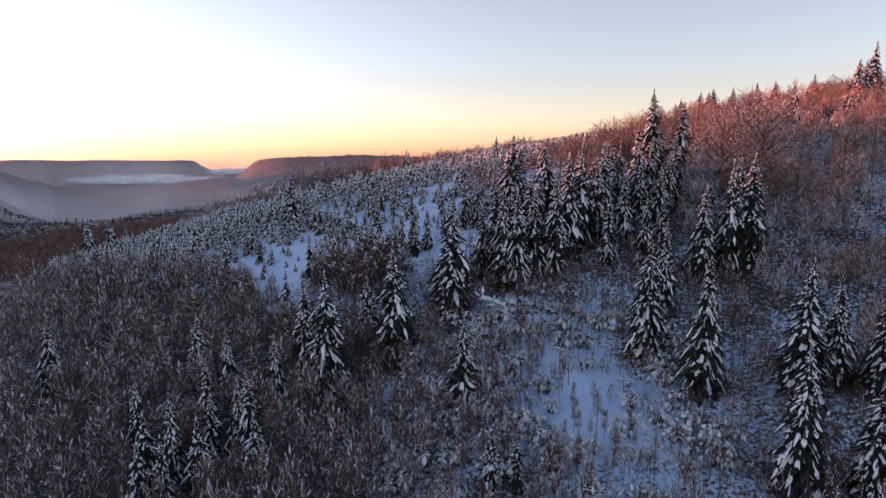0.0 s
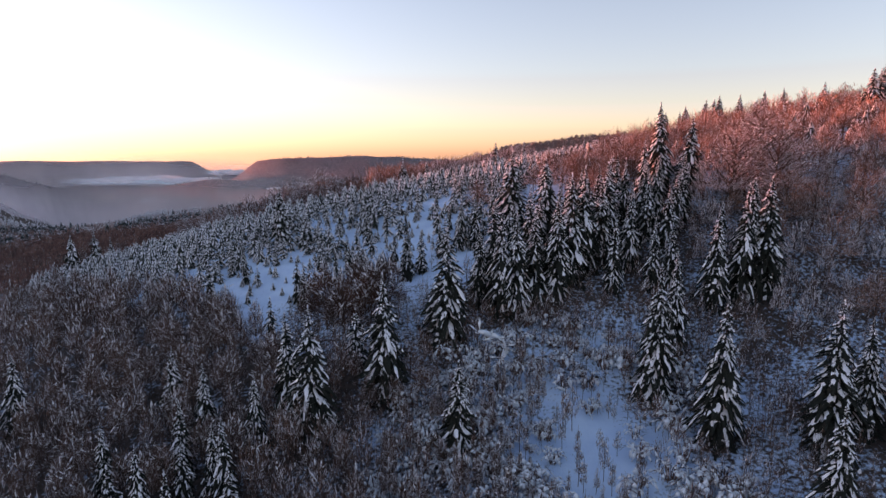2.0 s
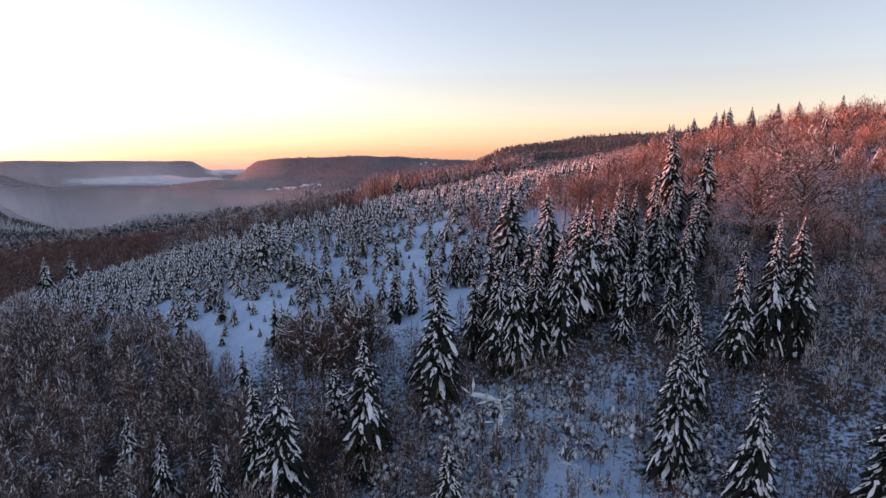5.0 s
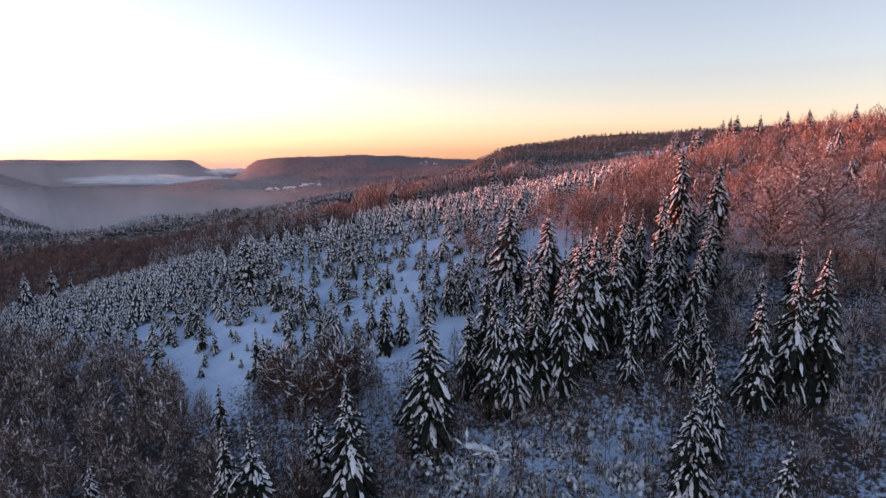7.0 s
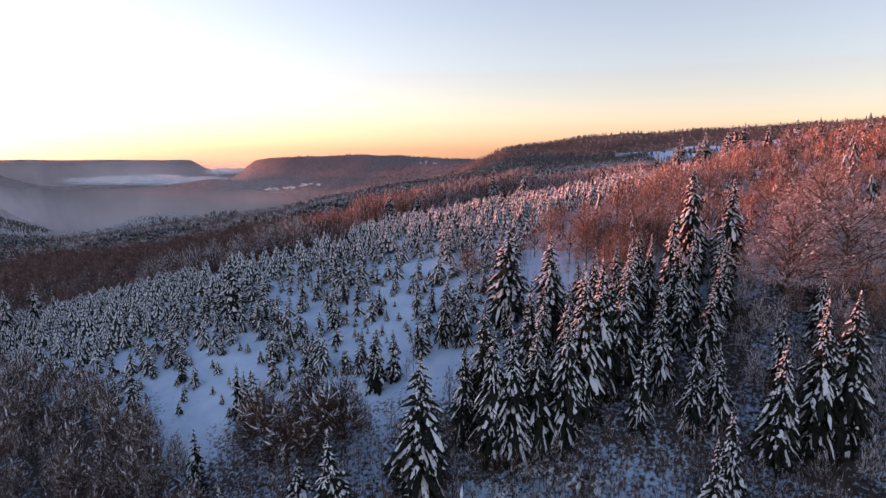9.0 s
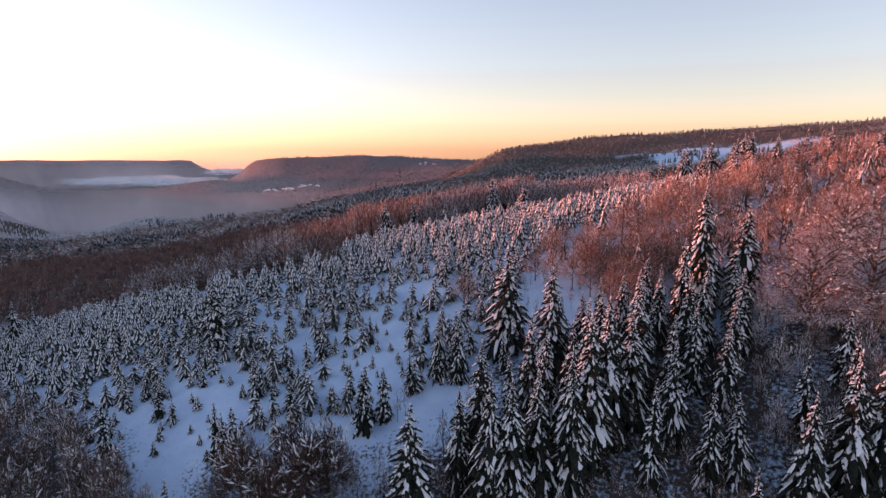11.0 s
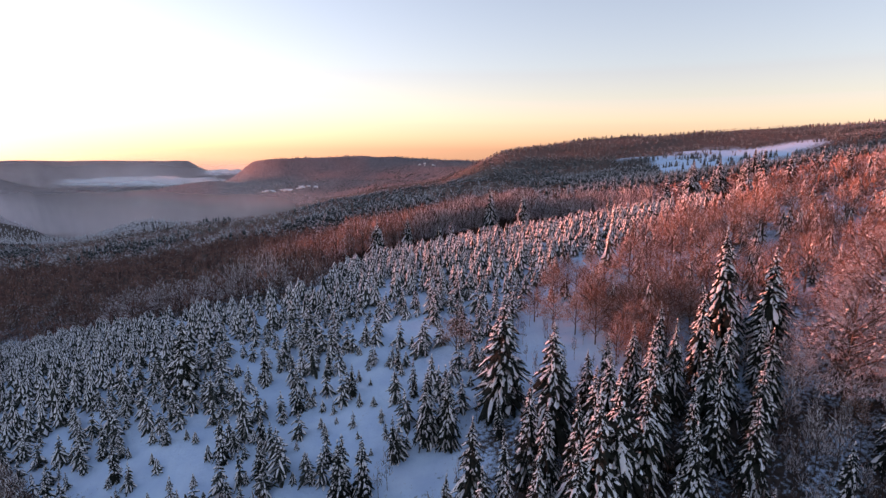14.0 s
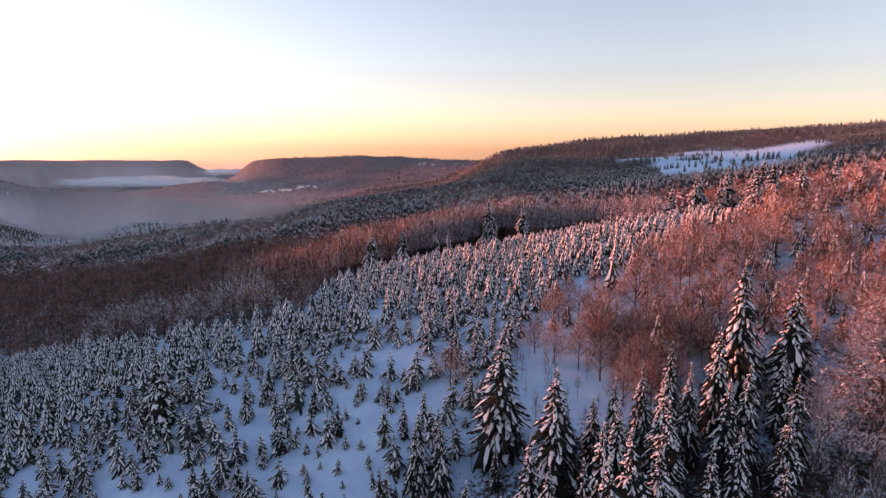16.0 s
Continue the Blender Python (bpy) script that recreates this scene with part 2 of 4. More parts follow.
# ---- mesh helpers ----
class Buf:
    """Vertices and faces gathered for one mesh."""
    def __init__(self):
        self.v, self.f, self.n = [], [], 0

    def add(self, verts, faces):
        self.v.append(np.asarray(verts, float))
        self.f.extend(tuple(i + self.n for i in f) for f in faces)
        self.n += len(verts)

    def tube(self, points, radii, sides=5):
        pts = [Vector(p) for p in points]
        verts, faces = [], []
        for i, (p, r) in enumerate(zip(pts, radii)):
            way = (pts[min(i + 1, len(pts) - 1)] - pts[max(i - 1, 0)]).normalized()
            side = way.cross(Vector((0.31, 0.95, 0.05))).normalized()
            over = way.cross(side)
            for s in range(sides):
                a = 2 * math.pi * s / sides
                verts.append(p + (side * math.cos(a) + over * math.sin(a)) * r)
        for i in range(len(pts) - 1):
            for s in range(sides):
                a, b = i * sides + s, i * sides + (s + 1) % sides
                faces.append((a, b, b + sides, a + sides))
        self.add(verts, faces)

    def spike(self, a, b, r):
        """A thin three-sided twig from a to b."""
        way = b - a
        side = way.cross(Vector((0.2, 0.3, 0.93)))
        side = side.normalized() * r if side.length > 1e-6 else Vector((r, 0, 0))
        over = way.cross(side).normalized() * r
        self.add([a + side, a - side * 0.5 + over * 0.87, a - side * 0.5 - over * 0.87, b], [(0, 1, 3), (1, 2, 3), (2, 0, 3)])

    def twig(self, a, b, r):
        """A slender ridged twig from a to b."""
        way = b - a
        side = way.cross(Vector((0.2, 0.3, 0.93)))
        side = side.normalized() * r if side.length > 1e-6 else Vector((r, 0, 0))
        over = way.cross(side).normalized() * r * 0.7
        self.add([a + side, a - side, a + over + way * 0.1, b], [(0, 2, 3), (2, 1, 3)])

    def lump(self, c, way, side, over, rings=3, sides=5):
        """A rounded lump with half axes way, side, over round c."""
        verts, faces = [c - way], []
        for i in range(rings):
            a = math.pi * (i + 1) / (rings + 1)
            for s in range(sides):
                b = 2 * math.pi * (s + 0.5 * (i % 2)) / sides
                k = math.sin(a) * random.uniform(0.7, 1.3)
                verts.append(c - way * math.cos(a) * random.uniform(0.8, 1.2) + (side * math.cos(b) + over * math.sin(b)) * k)
        verts.append(c + way)
        last = len(verts) - 1
        for s in range(sides):
            t = (s + 1) % sides
            faces.append((0, 1 + t, 1 + s))
            for i in range(rings - 1):
                k = 1 + i * sides
                faces.append((k + s, k + t, k + sides + t, k + sides + s))
            k = 1 + (rings - 1) * sides
            faces.append((k + s, k + t, last))
        self.add(verts, faces)

    def mesh(self, name, material, smooth=False):
        me = bpy.data.meshes.new(name)
        me.from_pydata(np.concatenate(self.v).tolist(), [], self.f)
        me.materials.append(material)
        if smooth:
            me.shade_smooth()
        me.update()
        return me


def part(name, data, parent, label=""):
    ob = new(name, data)
    ob.parent = parent
    return tagged(ob, label)


# ---- the ground ----
def stations(lo, a, b, hi, step, grow):
    mid = list(np.arange(a, b + 0.1, step))
    s, up = step, [b]
    while up[-1] < hi:
        s *= grow
        up.append(min(up[-1] + s, hi))
    s, down = step, [a]
    while down[-1] > lo:
        s *= grow
        down.append(max(down[-1] - s, lo))
    return np.array(down[:0:-1] + mid + up[1:])


PLANTING = [(-260, 385), (-168, 228), (-138, 206), (-86, 179), (-61, 168), (-47, 160), (-32, 160), (-15, 165), (8, 170), (20, 187), (33, 214), (46, 239), (65, 248),
            (88, 263), (109, 268), (125, 295), (118, 322), (110, 332), (92, 378), (46, 384), (15, 366), (-10, 330), (-33, 310), (-32, 271), (-29, 252), (-50, 254), (-71, 259), (-115, 284), (-170, 330)]
LEFT_WOOD = [(-200, 40), (-14, 56), (-12, 100), (-18, 130), (-40, 144), (-50, 152), (-62, 166), (-86, 182), (-137, 211), (-165, 232), (-240, 300)]
RIGHT_WOOD = [(60, 84), (110, 60), (260, 120), (280, 320), (150, 315), (128, 288), (111, 266), (90, 260), (67, 245), (48, 236), (34, 208), (58, 188), (80, 182), (74, 160), (76, 140), (60, 118)]
FAR_LEFT_WOOD = [(-270, 390), (-170, 333), (-115, 287), (-71, 262), (-50, 257), (-31, 256), (-36, 272), (-40, 328), (-52, 420), (-70, 520), (-200, 620), (-420, 620), (-470, 470)]
ROW_WOOD = [(-42, 332), (-25, 347), (-5, 367), (14, 384), (36, 404), (60, 396), (95, 384), (108, 350), (112, 345), (118, 380), (110, 410), (60, 450), (0, 450), (-50, 420)]

# spruces: x, y, height, width over height
SLOPE_SPRUCES = [(49, 102, 27, 0.18), (42.8, 115.5, 27.5, 0.18), (50, 125, 22), (4, 109.4, 18.5, 0.23), (-25.6, 118.3, 28.5, 0.22), (-11.2, 124.8, 28, 0.21), (-30.8, 120.9, 26, 0.2), (-36.4, 116.4, 17), (-18.9, 133.9, 14, 0.26),
                 (-36.5, 159, 13), (54, 79, 24), (64, 96, 25.5), (71, 98, 20), (63, 76, 20), (76, 93, 22), (-94.6, 129, 19), (-58, 127, 18), (-62.6, 108, 17), (-51, 98.4, 18),
                 (-50, 112.7, 17), (-41.4, 106.5, 15), (-45, 96, 14), (-54, 92, 13), (8, 87, 11), (12, 86, 11), (-49, 122, 17), (-42, 146, 14), (-66, 168, 13.5), (-49.5, 91.5, 14), (-38, 103, 18), (-46, 104, 15), (-35, 97, 13), (-57, 100, 14)]
THICKET_SPRUCES = [(40, 170, 16), (46, 174, 15), (52, 177, 16), (56, 164, 18), (45, 162, 20), (60, 166, 18), (36, 168, 15), (33, 174, 10), (24, 159, 19), (19, 149, 21), (30, 150, 23),
                   (57, 150, 17), (62, 158, 16), (66, 163, 17), (10, 146, 19), (41, 152, 21), (47, 147, 18), (20, 170, 9), (78, 150, 14), (84, 170, 15)]
CLUSTER_SPRUCES = [(1.9, 137, 27, 0.25), (14, 151, 22), (15, 141, 25), (18.4, 140.3, 24), (23, 143, 22), (28.3, 141.5, 25), (32.4, 146, 27), (36.4, 150, 26), (41.4, 141, 18.5),
                   (49, 154, 17), (43.8, 157, 22), (54, 156, 17), (50, 139, 17.6), (54.4, 139.4, 15), (38, 161, 19), (47, 166, 19), (52, 169, 18), (34, 156, 22), (26, 153, 20),
                   (55.7, 141.6, 11), (67.6, 144, 14), (72.5, 140, 20), (67.6, 132.5, 26), (72.4, 133, 26), (61, 132, 22)]
PLATEAU_SPRUCES = [(21.5, 178, 24, 0.27), (29.5, 166, 23, 0.24), (64, 177, 28, 0.19), (58.5, 173, 20), (72.5, 176, 23, 0.23), (68, 170, 15), (6, 171.6, 15), (10.5, 170, 15), (-9, 162, 13), (-55, 203, 20, 0.24), (-161, 252, 20, 0.24),
                   (-156, 261, 19, 0.22), (-150, 263, 14), (-90, 209, 10.5), (-22, 334, 23, 0.24), (-9, 352, 23, 0.22), (7, 358, 19), (13, 360, 18), (36, 394, 31), (52, 374, 26), (82, 318, 13), (91.5, 190, 9)]
RIDGE_SPRUCES = [(131, 322, 19, 0.26), (141, 305, 20, 0.26), (146, 295, 18, 0.26), (133, 302, 19, 0.26), (150, 301, 16, 0.26), (157, 293, 18, 0.26), (163, 287, 17, 0.26), (174, 238, 26), (168, 233, 19, 0.26), (180, 243, 16, 0.26), (186, 236, 19, 0.26), (192, 228, 25), (161, 228, 20, 0.26), (122, 330, 20, 0.26), (138, 315, 17, 0.26), (128, 340, 22, 0.26), (137, 334, 21, 0.26), (146, 322, 21, 0.26), (120, 352, 19, 0.26), (152, 330, 20, 0.26), (126, 316, 16, 0.26), (135, 309, 17, 0.26), (153, 292, 14, 0.26), (160, 298, 17, 0.26), (168, 280, 13, 0.26), (172, 272, 16, 0.26)]

OUTER_WOOD = [(-160, 232), (-258, 383), (-470, 470), (-520, 300), (-320, 60), (-150, 50)]


def inside(x, y, ring):
    hit = np.zeros(np.broadcast(x, y).shape, bool)
    for (ax, ay), (bx, by) in zip(ring, ring[1:] + ring[:1]):
        cross = ((ay > y) != (by > y)) & (x < (bx - ax) * (y - ay) / ((by - ay) or 1e-9) + ax)
        hit ^= cross
    return hit


def pasture(x, y):
    """The open snowfield high on the far ridge, and smaller glades."""
    d = np.maximum(y - 80, 1)
    u = (x - 11) / d
    wave = 60 * np.sin(u * 17) + 40 * np.sin(u * 41 + 1) + 25 * np.sin(u * 140)
    ragged = np.sin(x * 0.021 + 2 * np.sin(y * 0.017)) + np.sin(y * 0.034 + x * 0.011) + np.sin(x * 0.071 - y * 0.05) * 0.6
    low = np.interp(u, (0.36, 0.42, 0.5, 0.6, 0.67), (880, 690, 680, 780, 980)) + wave
    high = np.interp(u, (0.36, 0.45, 0.5, 0.6, 0.67), (1400, 1500, 1460, 1510, 1500)) + wave
    field = (u > 0.36) & (u < 0.67) & (d > low) & (d < high) & (ragged > -1.5)
    glade = ((u > 0.68) & (u < 0.95) & (d > 560 + wave) & (d < 760 + wave)) | ((u > 0.3) & (u < 0.345) & (d > 1240 + wave) & (d < 1430 + wave))
    return field | glade


def build_ground():
    xs = stations(-12500, -150, 150, 12500, 3.2, 1.05)
    ys = stations(-700, 60, 340, 15000, 3.2, 1.035)
    gx, gy = np.meshgrid(xs, ys)
    z = land(gx, gy)
    nx, ny = len(xs), len(ys)
    idx = np.arange(nx * ny).reshape(ny, nx)
    quads = np.stack([idx[:-1, :-1], idx[:-1, 1:], idx[1:, 1:], idx[1:, :-1]], -1).reshape(-1, 4)
    me = bpy.data.meshes.new("ground")
    me.from_pydata(np.stack([gx, gy, z], -1).reshape(-1, 3).tolist(), [], quads.tolist())
    woods = np.zeros(gx.shape)
    for ring, w in ((LEFT_WOOD, 0.75), (RIGHT_WOOD, 0.38), (FAR_LEFT_WOOD, 0.7), (ROW_WOOD, 0.5), (OUTER_WOOD, 0.75)):
        woods = np.maximum(woods, inside(gx, gy, ring) * w)
    woods = np.maximum(woods, ((gy > 420) & ~pasture(gx, gy)) * 1.1)
    glade = np.exp(-((gx - 31) / 15) ** 2 - ((gy - 104) / 17) ** 2) + 0.5 * np.exp(-((gx - 14) / 7) ** 2 - ((gy - 126) / 6) ** 2) + 0.6 * np.exp(-((gx - 38) / 5) ** 2 - ((gy - 140) / 6) ** 2)
    slope = inside(gx, gy, [(-42, 50), (110, 50), (110, 170), (78, 176), (62, 158), (-10, 158), (-42, 160)])
    # lower slope darkened for its shade, besides brush and litter; less in the glade
    woods = np.maximum(woods, slope * np.where(gx > 60, 1.2, 1.0) * (0.5 - 0.46 * np.minimum(glade * 1.3, 1)))
    # floor under the tall spruces: needle litter plus their shade painted in
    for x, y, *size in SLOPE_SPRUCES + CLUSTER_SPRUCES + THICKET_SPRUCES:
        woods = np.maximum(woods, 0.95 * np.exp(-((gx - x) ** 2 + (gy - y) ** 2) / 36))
    woods = np.maximum(woods, (gy < 64) * 0.55)
    for _ in range(3):      # no wood ends on a line
        woods[1:-1, 1:-1] = (woods[1:-1, 1:-1] * 2 + woods[:-2, 1:-1] + woods[2:, 1:-1] + woods[1:-1, :-2] + woods[1:-1, 2:]) / 6
    u, d = (gx - 11) / np.maximum(gy - 80, 1), gy - 80
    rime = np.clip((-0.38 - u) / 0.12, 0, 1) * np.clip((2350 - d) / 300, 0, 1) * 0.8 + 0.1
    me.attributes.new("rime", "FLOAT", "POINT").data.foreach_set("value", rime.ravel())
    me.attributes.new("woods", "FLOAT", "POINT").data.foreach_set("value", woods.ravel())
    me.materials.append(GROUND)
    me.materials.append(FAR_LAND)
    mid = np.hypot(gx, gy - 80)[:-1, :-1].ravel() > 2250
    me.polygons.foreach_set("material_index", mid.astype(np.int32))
    me.shade_smooth()
    ob = new("ground", me)
    tagged(ob, "snow-covered hillside and wooded valley land reaching the horizon", "ground", kind="structure")


build_ground()


def on_land(x, y):
    return float(land(x, y))


# ---- spruces ----
def spruce_bufs(rng, height, radius, tiers, per, fine=True):
    """Trunk, drooping boughs with side sprays, and the ragged snow lying along them."""
    trunk, boughs, snow = Buf(), Buf(), Buf()
    lean = Vector((rng.uniform(-1, 1), rng.uniform(-1, 1), 0)) * height * 0.014
    spine = [lean * t * t + Vector((0, 0, -0.6 + t * (height + 0.5))) for t in (0, 0.35, 0.7, 1)]
    trunk.tube(spine, [height * 0.014 + 0.05, height * 0.011, height * 0.006, 0.015], 6 if fine else 4)
    odd = rng.uniform(0, 90)
    for i in range(tiers):
        t = min(max((i + rng.uniform(-0.4, 0.4)) / (tiers - 1), 0.0), 1.0)
        h = height * (0.06 + 0.91 * t ** 0.95)
        reach = radius * (0.05 + 0.95 * (1 - t ** 1.5)) * (0.78 + 0.22 * min(1, t * 6)) * rng.uniform(0.8, 1.12)
        count = max(3, round(per * (1 - 0.45 * t)))
        turn = rng.uniform(0, 6.28)
        for j in range(count):
            a = turn + 6.283 * (j + rng.uniform(-0.4, 0.4)) / count
            uneven = 0.95 + 0.5 * noise.noise(Vector((math.cos(a) * 1.3 + odd, math.sin(a) * 1.3, h * 0.32)))
            r = reach * rng.uniform(0.7, 1.15) * uneven
            out, side = Vector((math.cos(a), math.sin(a), 0)), Vector((-math.sin(a), math.cos(a), 0))
            root = lean * (h / height) ** 2 + Vector((0, 0, h + rng.uniform(-0.02, 0.02) * height))
            drop = rng.uniform(0.7, 1.3) * (0.7 + 0.35 * (1 - t))
            swing = side * rng.uniform(-0.2, 0.2) * r
            def line(s):
                return root + out * (r * s) + swing * s * s + Vector((0, 0, r * (0.22 * s - drop * s * s)))
            wide = min(0.14 * r + 0.13, 0.6) * rng.uniform(0.7, 1.2)
            cuts = (0.1, 0.55, 1.0)
            verts, faces = [], []
            for s in cuts:
                w = wide * math.sin(math.pi * (0.14 + 0.76 * s))
                p = line(s)
                sag = Vector((0, 0, -0.55 * w - 0.04))
                verts += [p + side * w + sag, p, p - side * w + sag, p - Vector((0, 0, 0.35 * w + 0.06))]
            for c in range(len(cuts) - 1):
                for q in range(4):
                    b, e = c * 4 + q, c * 4 + (q + 1) % 4
                    faces.append((b, e, e + 4, b + 4))
            boughs.add(verts, faces)
            if fine:
                for q in range(4):
                    s = rng.uniform(0.3, 1.0)
                    p = line(s) + side * rng.uniform(-1, 1) * wide * 0.7
                    boughs.spike(p, p + out * r * rng.uniform(0.04, 0.25) + side * rng.uniform(-0.8, 0.8) * wide - Vector((0, 0, rng.uniform(0.2, 0.6) * (0.3 + 0.2 * r))), 0.06 + 0.02 * r)
            # snow in strips of uneven width, with gaps where it has slid off
            if rng.random() > (0.5 + 0.44 * min(1, 1.4 * t) if fine else 0.82):
                continue
            steps = 5 if fine else 3
            lo = rng.uniform(0.15, 0.55)
            hi = rng.uniform(0.8, 1.06)
            shift = rng.uniform(-0.3, 0.3)
            strip, sheets = [], []
            for c in range(steps):
                s = lo + (hi - lo) * c / (steps - 1)
                w = wide * rng.uniform(0.22, 0.8) * (1.0 if 0 < c < steps - 1 else 0.35)
                p = line(s) + side * (shift + rng.uniform(-0.25, 0.25)) * wide
                thick = rng.uniform(0.08, 0.2)
                strip += [p + side * w - Vector((0, 0, 0.5 * w)), p + side * w * 0.2 + Vector((0, 0, thick)), p - side * w - Vector((0, 0, 0.5 * w))]
                if c and (not fine or rng.random() < 0.8):
                    k = c * 3
                    sheets += [(k - 3, k - 2, k + 1, k), (k - 2, k - 1, k + 2, k + 1)]
            snow.add(strip, sheets)
    top = lean + Vector((0, 0, height - 0.1))
    snow.lump(top - Vector((0, 0, 0.2)), Vector((0, 0, 0.35)), Vector((0.12, 0, 0)), Vector((0, 0.12, 0)), 2, 4)
    return trunk, boughs, snow


def make_spruce(name, rng, height, radius, tiers, per, fine, label):
    trunk, boughs, snow = spruce_bufs(rng, height, radius, tiers, per, fine)
    ob = new(name)
    part("trunk", trunk.mesh("trunk", BARK), ob)
    part("crown", boughs.mesh("crown", NEEDLES if height > 6 else YOUNG_NEEDLES), ob, "dark green drooping boughs")
    tagged(part("snow_load", snow.mesh("snow_load", LOAD, True), ob, "snow lying on the boughs"), kind="stuff")
    return tagged(ob, label, "tree")


FIRST_USE = {}


def put(model, x, y, scale, wide, turn, sink=0.15, group="", label=""):
    """The model itself the first time, then copies of it."""
    m = Matrix.LocRotScale((x, y, on_land(x, y) - sink), Euler((0, 0, turn)), None)
    if model.name in FIRST_USE:
        ob = copy_thing(model, m)
    else:
        FIRST_USE[model.name] = True
        ob = model
        ob.matrix_basis = m
    ob.scale = (scale * wide, scale * wide, scale)
    return tagged(ob, label, group=group)


rng = random.Random(11)
BIG = [make_spruce("spruce_tree", rng, 20, r, 31, 11, True, "tall dark green spruce loaded with snow on the slope") for r in (4.0, 4.3, 3.8, 4.6, 4.2)]
MEDIUM = [make_spruce("spruce_tree", rng, 11, r, 17, 9, True, "half-grown spruce thick with snow") for r in (2.3, 2.7, 2.5)]
SMALL = [make_spruce("young_spruce", rng, 5.5, r, 10, 6, False, "young spruce covered in snow in the planting") for r in (1.5, 1.75, 1.35, 1.6, 1.9)]

def plant_spruces(rows, group):
    for x, y, h, *wide in rows:
        model, tall = (BIG[rng.randrange(len(BIG))], 20) if h > 14.5 else (MEDIUM[rng.randrange(3)], 11)
        put(model, x, y, h / tall, (wide[0] if wide else rng.uniform(0.16, 0.21)) / 0.21, rng.uniform(0, 6.28), group=group)


plant_spruces(SLOPE_SPRUCES, "spruces on the lower slope")
plant_spruces(CLUSTER_SPRUCES, "spruce cluster on the shoulder of the hill")
plant_spruces(THICKET_SPRUCES, "spruce cluster on the shoulder of the hill")
plant_spruces(PLATEAU_SPRUCES, "scattered tall spruces")
PLANTING_SPRUCES = [(-8.5, 163, 13), (-5, 163, 12), (-39, 162, 13), (6.5, 176, 13), (10, 177, 12.5), (-78, 175, 9), (-59, 178, 10), (-28, 178.5, 9), (-23, 188.6, 11), (-36, 177, 11), (-1, 196, 7), (-13, 171, 8.5),
                    (-11, 190, 8), (-45, 195, 9), (3, 185, 9), (-66, 186, 9), (-18, 199, 8), (-34, 201, 9), (14, 206, 9), (-52, 186, 7), (-26, 171, 8), (0, 169, 10)]
plant_spruces(PLANTING_SPRUCES, "half-grown spruces in the planting")
plant_spruces(RIDGE_SPRUCES, "spruces on the ridge")


# ---- the spruce planting ----
def scatter(rng, ring, step, keep=None, jitter=0.42):
    """Places in a ring, about step apart."""
    xs, ys = [p[0] for p in ring], [p[1] for p in ring]
    out = []
    y = min(ys)
    row = 0
    while y < max(ys):
        x = min(xs) + (row % 2) * step / 2
        while x < max(xs):
            px, py = x + rng.uniform(-jitter, jitter) * step, y + rng.uniform(-jitter, jitter) * step
            if inside(px, py, ring) and (keep is None or keep(px, py)):
                out.append((px, py))
            x += step
        y += step * 0.87
        row += 1
    return out


def open_snow(x, y):
    """Clearings where few young trees stand; the trees stand in groups."""
    n = noise.noise(Vector((x * 0.05, y * 0.07, 2.0))) + 0.7 * noise.noise(Vector((x * 0.15, y * 0.17, 7.0)))
    a = math.exp(-((x + 48) / 16) ** 2 - ((y - 176) / 13) ** 2) * 1.3
    b = math.exp(-((x + 8) / 26) ** 2 - ((y - 187) / 16) ** 2) * 0.8
    c = math.exp(-((x - 8) / 8) ** 2 - ((y - 200) / 12) ** 2) * 0.75
    thin = 0.2 if y < 225 else 0.08
    return rng.random() > min(max(max(a, b, c) + n * 0.62 + thin, 0.05), 0.84)


young = scatter(rng, PLANTING, 3.7, open_snow)
young.sort(key=lambda p: (p[1] - 150) ** 2 + (p[0] + 10) ** 2 * 0.7)
for x, y in young[:300]:
    put(SMALL[rng.randrange(5)], x, y, rng.uniform(0.5, 0.8) if rng.random() < 0.25 else rng.uniform(0.85, 1.5), rng.uniform(1.0, 1.4), rng.uniform(0, 6.28), 0.1, "young spruces in the planting")


def gather(models, spots):
    """Many copies of small mesh models joined in one mesh: (model, x, y, scale, wide, turn)."""
    vs, fs, ms, n = [], [], [], 0
    packs = []
    for bufs in models:
        v = np.concatenate([np.concatenate(b.v) for b, _ in bufs])
        f, m, k = [], [], 0
        for b, mat in bufs:
            f += [tuple(i + k for i in q) for q in b.f]
            m += [mat] * len(b.f)
            k += b.n
        lens = np.array([len(q) for q in f])
        packs.append((v, np.array([i for q in f for i in q]), lens, np.array(m)))
    loops, sizes = [], []
    heights = land(np.array([q[1] for q in spots]), np.array([q[2] for q in spots]))
    for (which, x, y, s, w, turn), ground_z in zip(spots, heights):
        v, f, lens, m = packs[which]
        c, d = math.cos(turn), math.sin(turn)
        p = np.stack([(v[:, 0] * c - v[:, 1] * d) * s * w + x, (v[:, 0] * d + v[:, 1] * c) * s * w + y, v[:, 2] * s + ground_z - 0.1], -1)
        vs.append(p)
        loops.append(f + n)
        sizes.append(lens)
        ms.append(m)
        n += len(v)
    return np.concatenate(vs), np.concatenate(loops), np.concatenate(sizes), np.concatenate(ms)


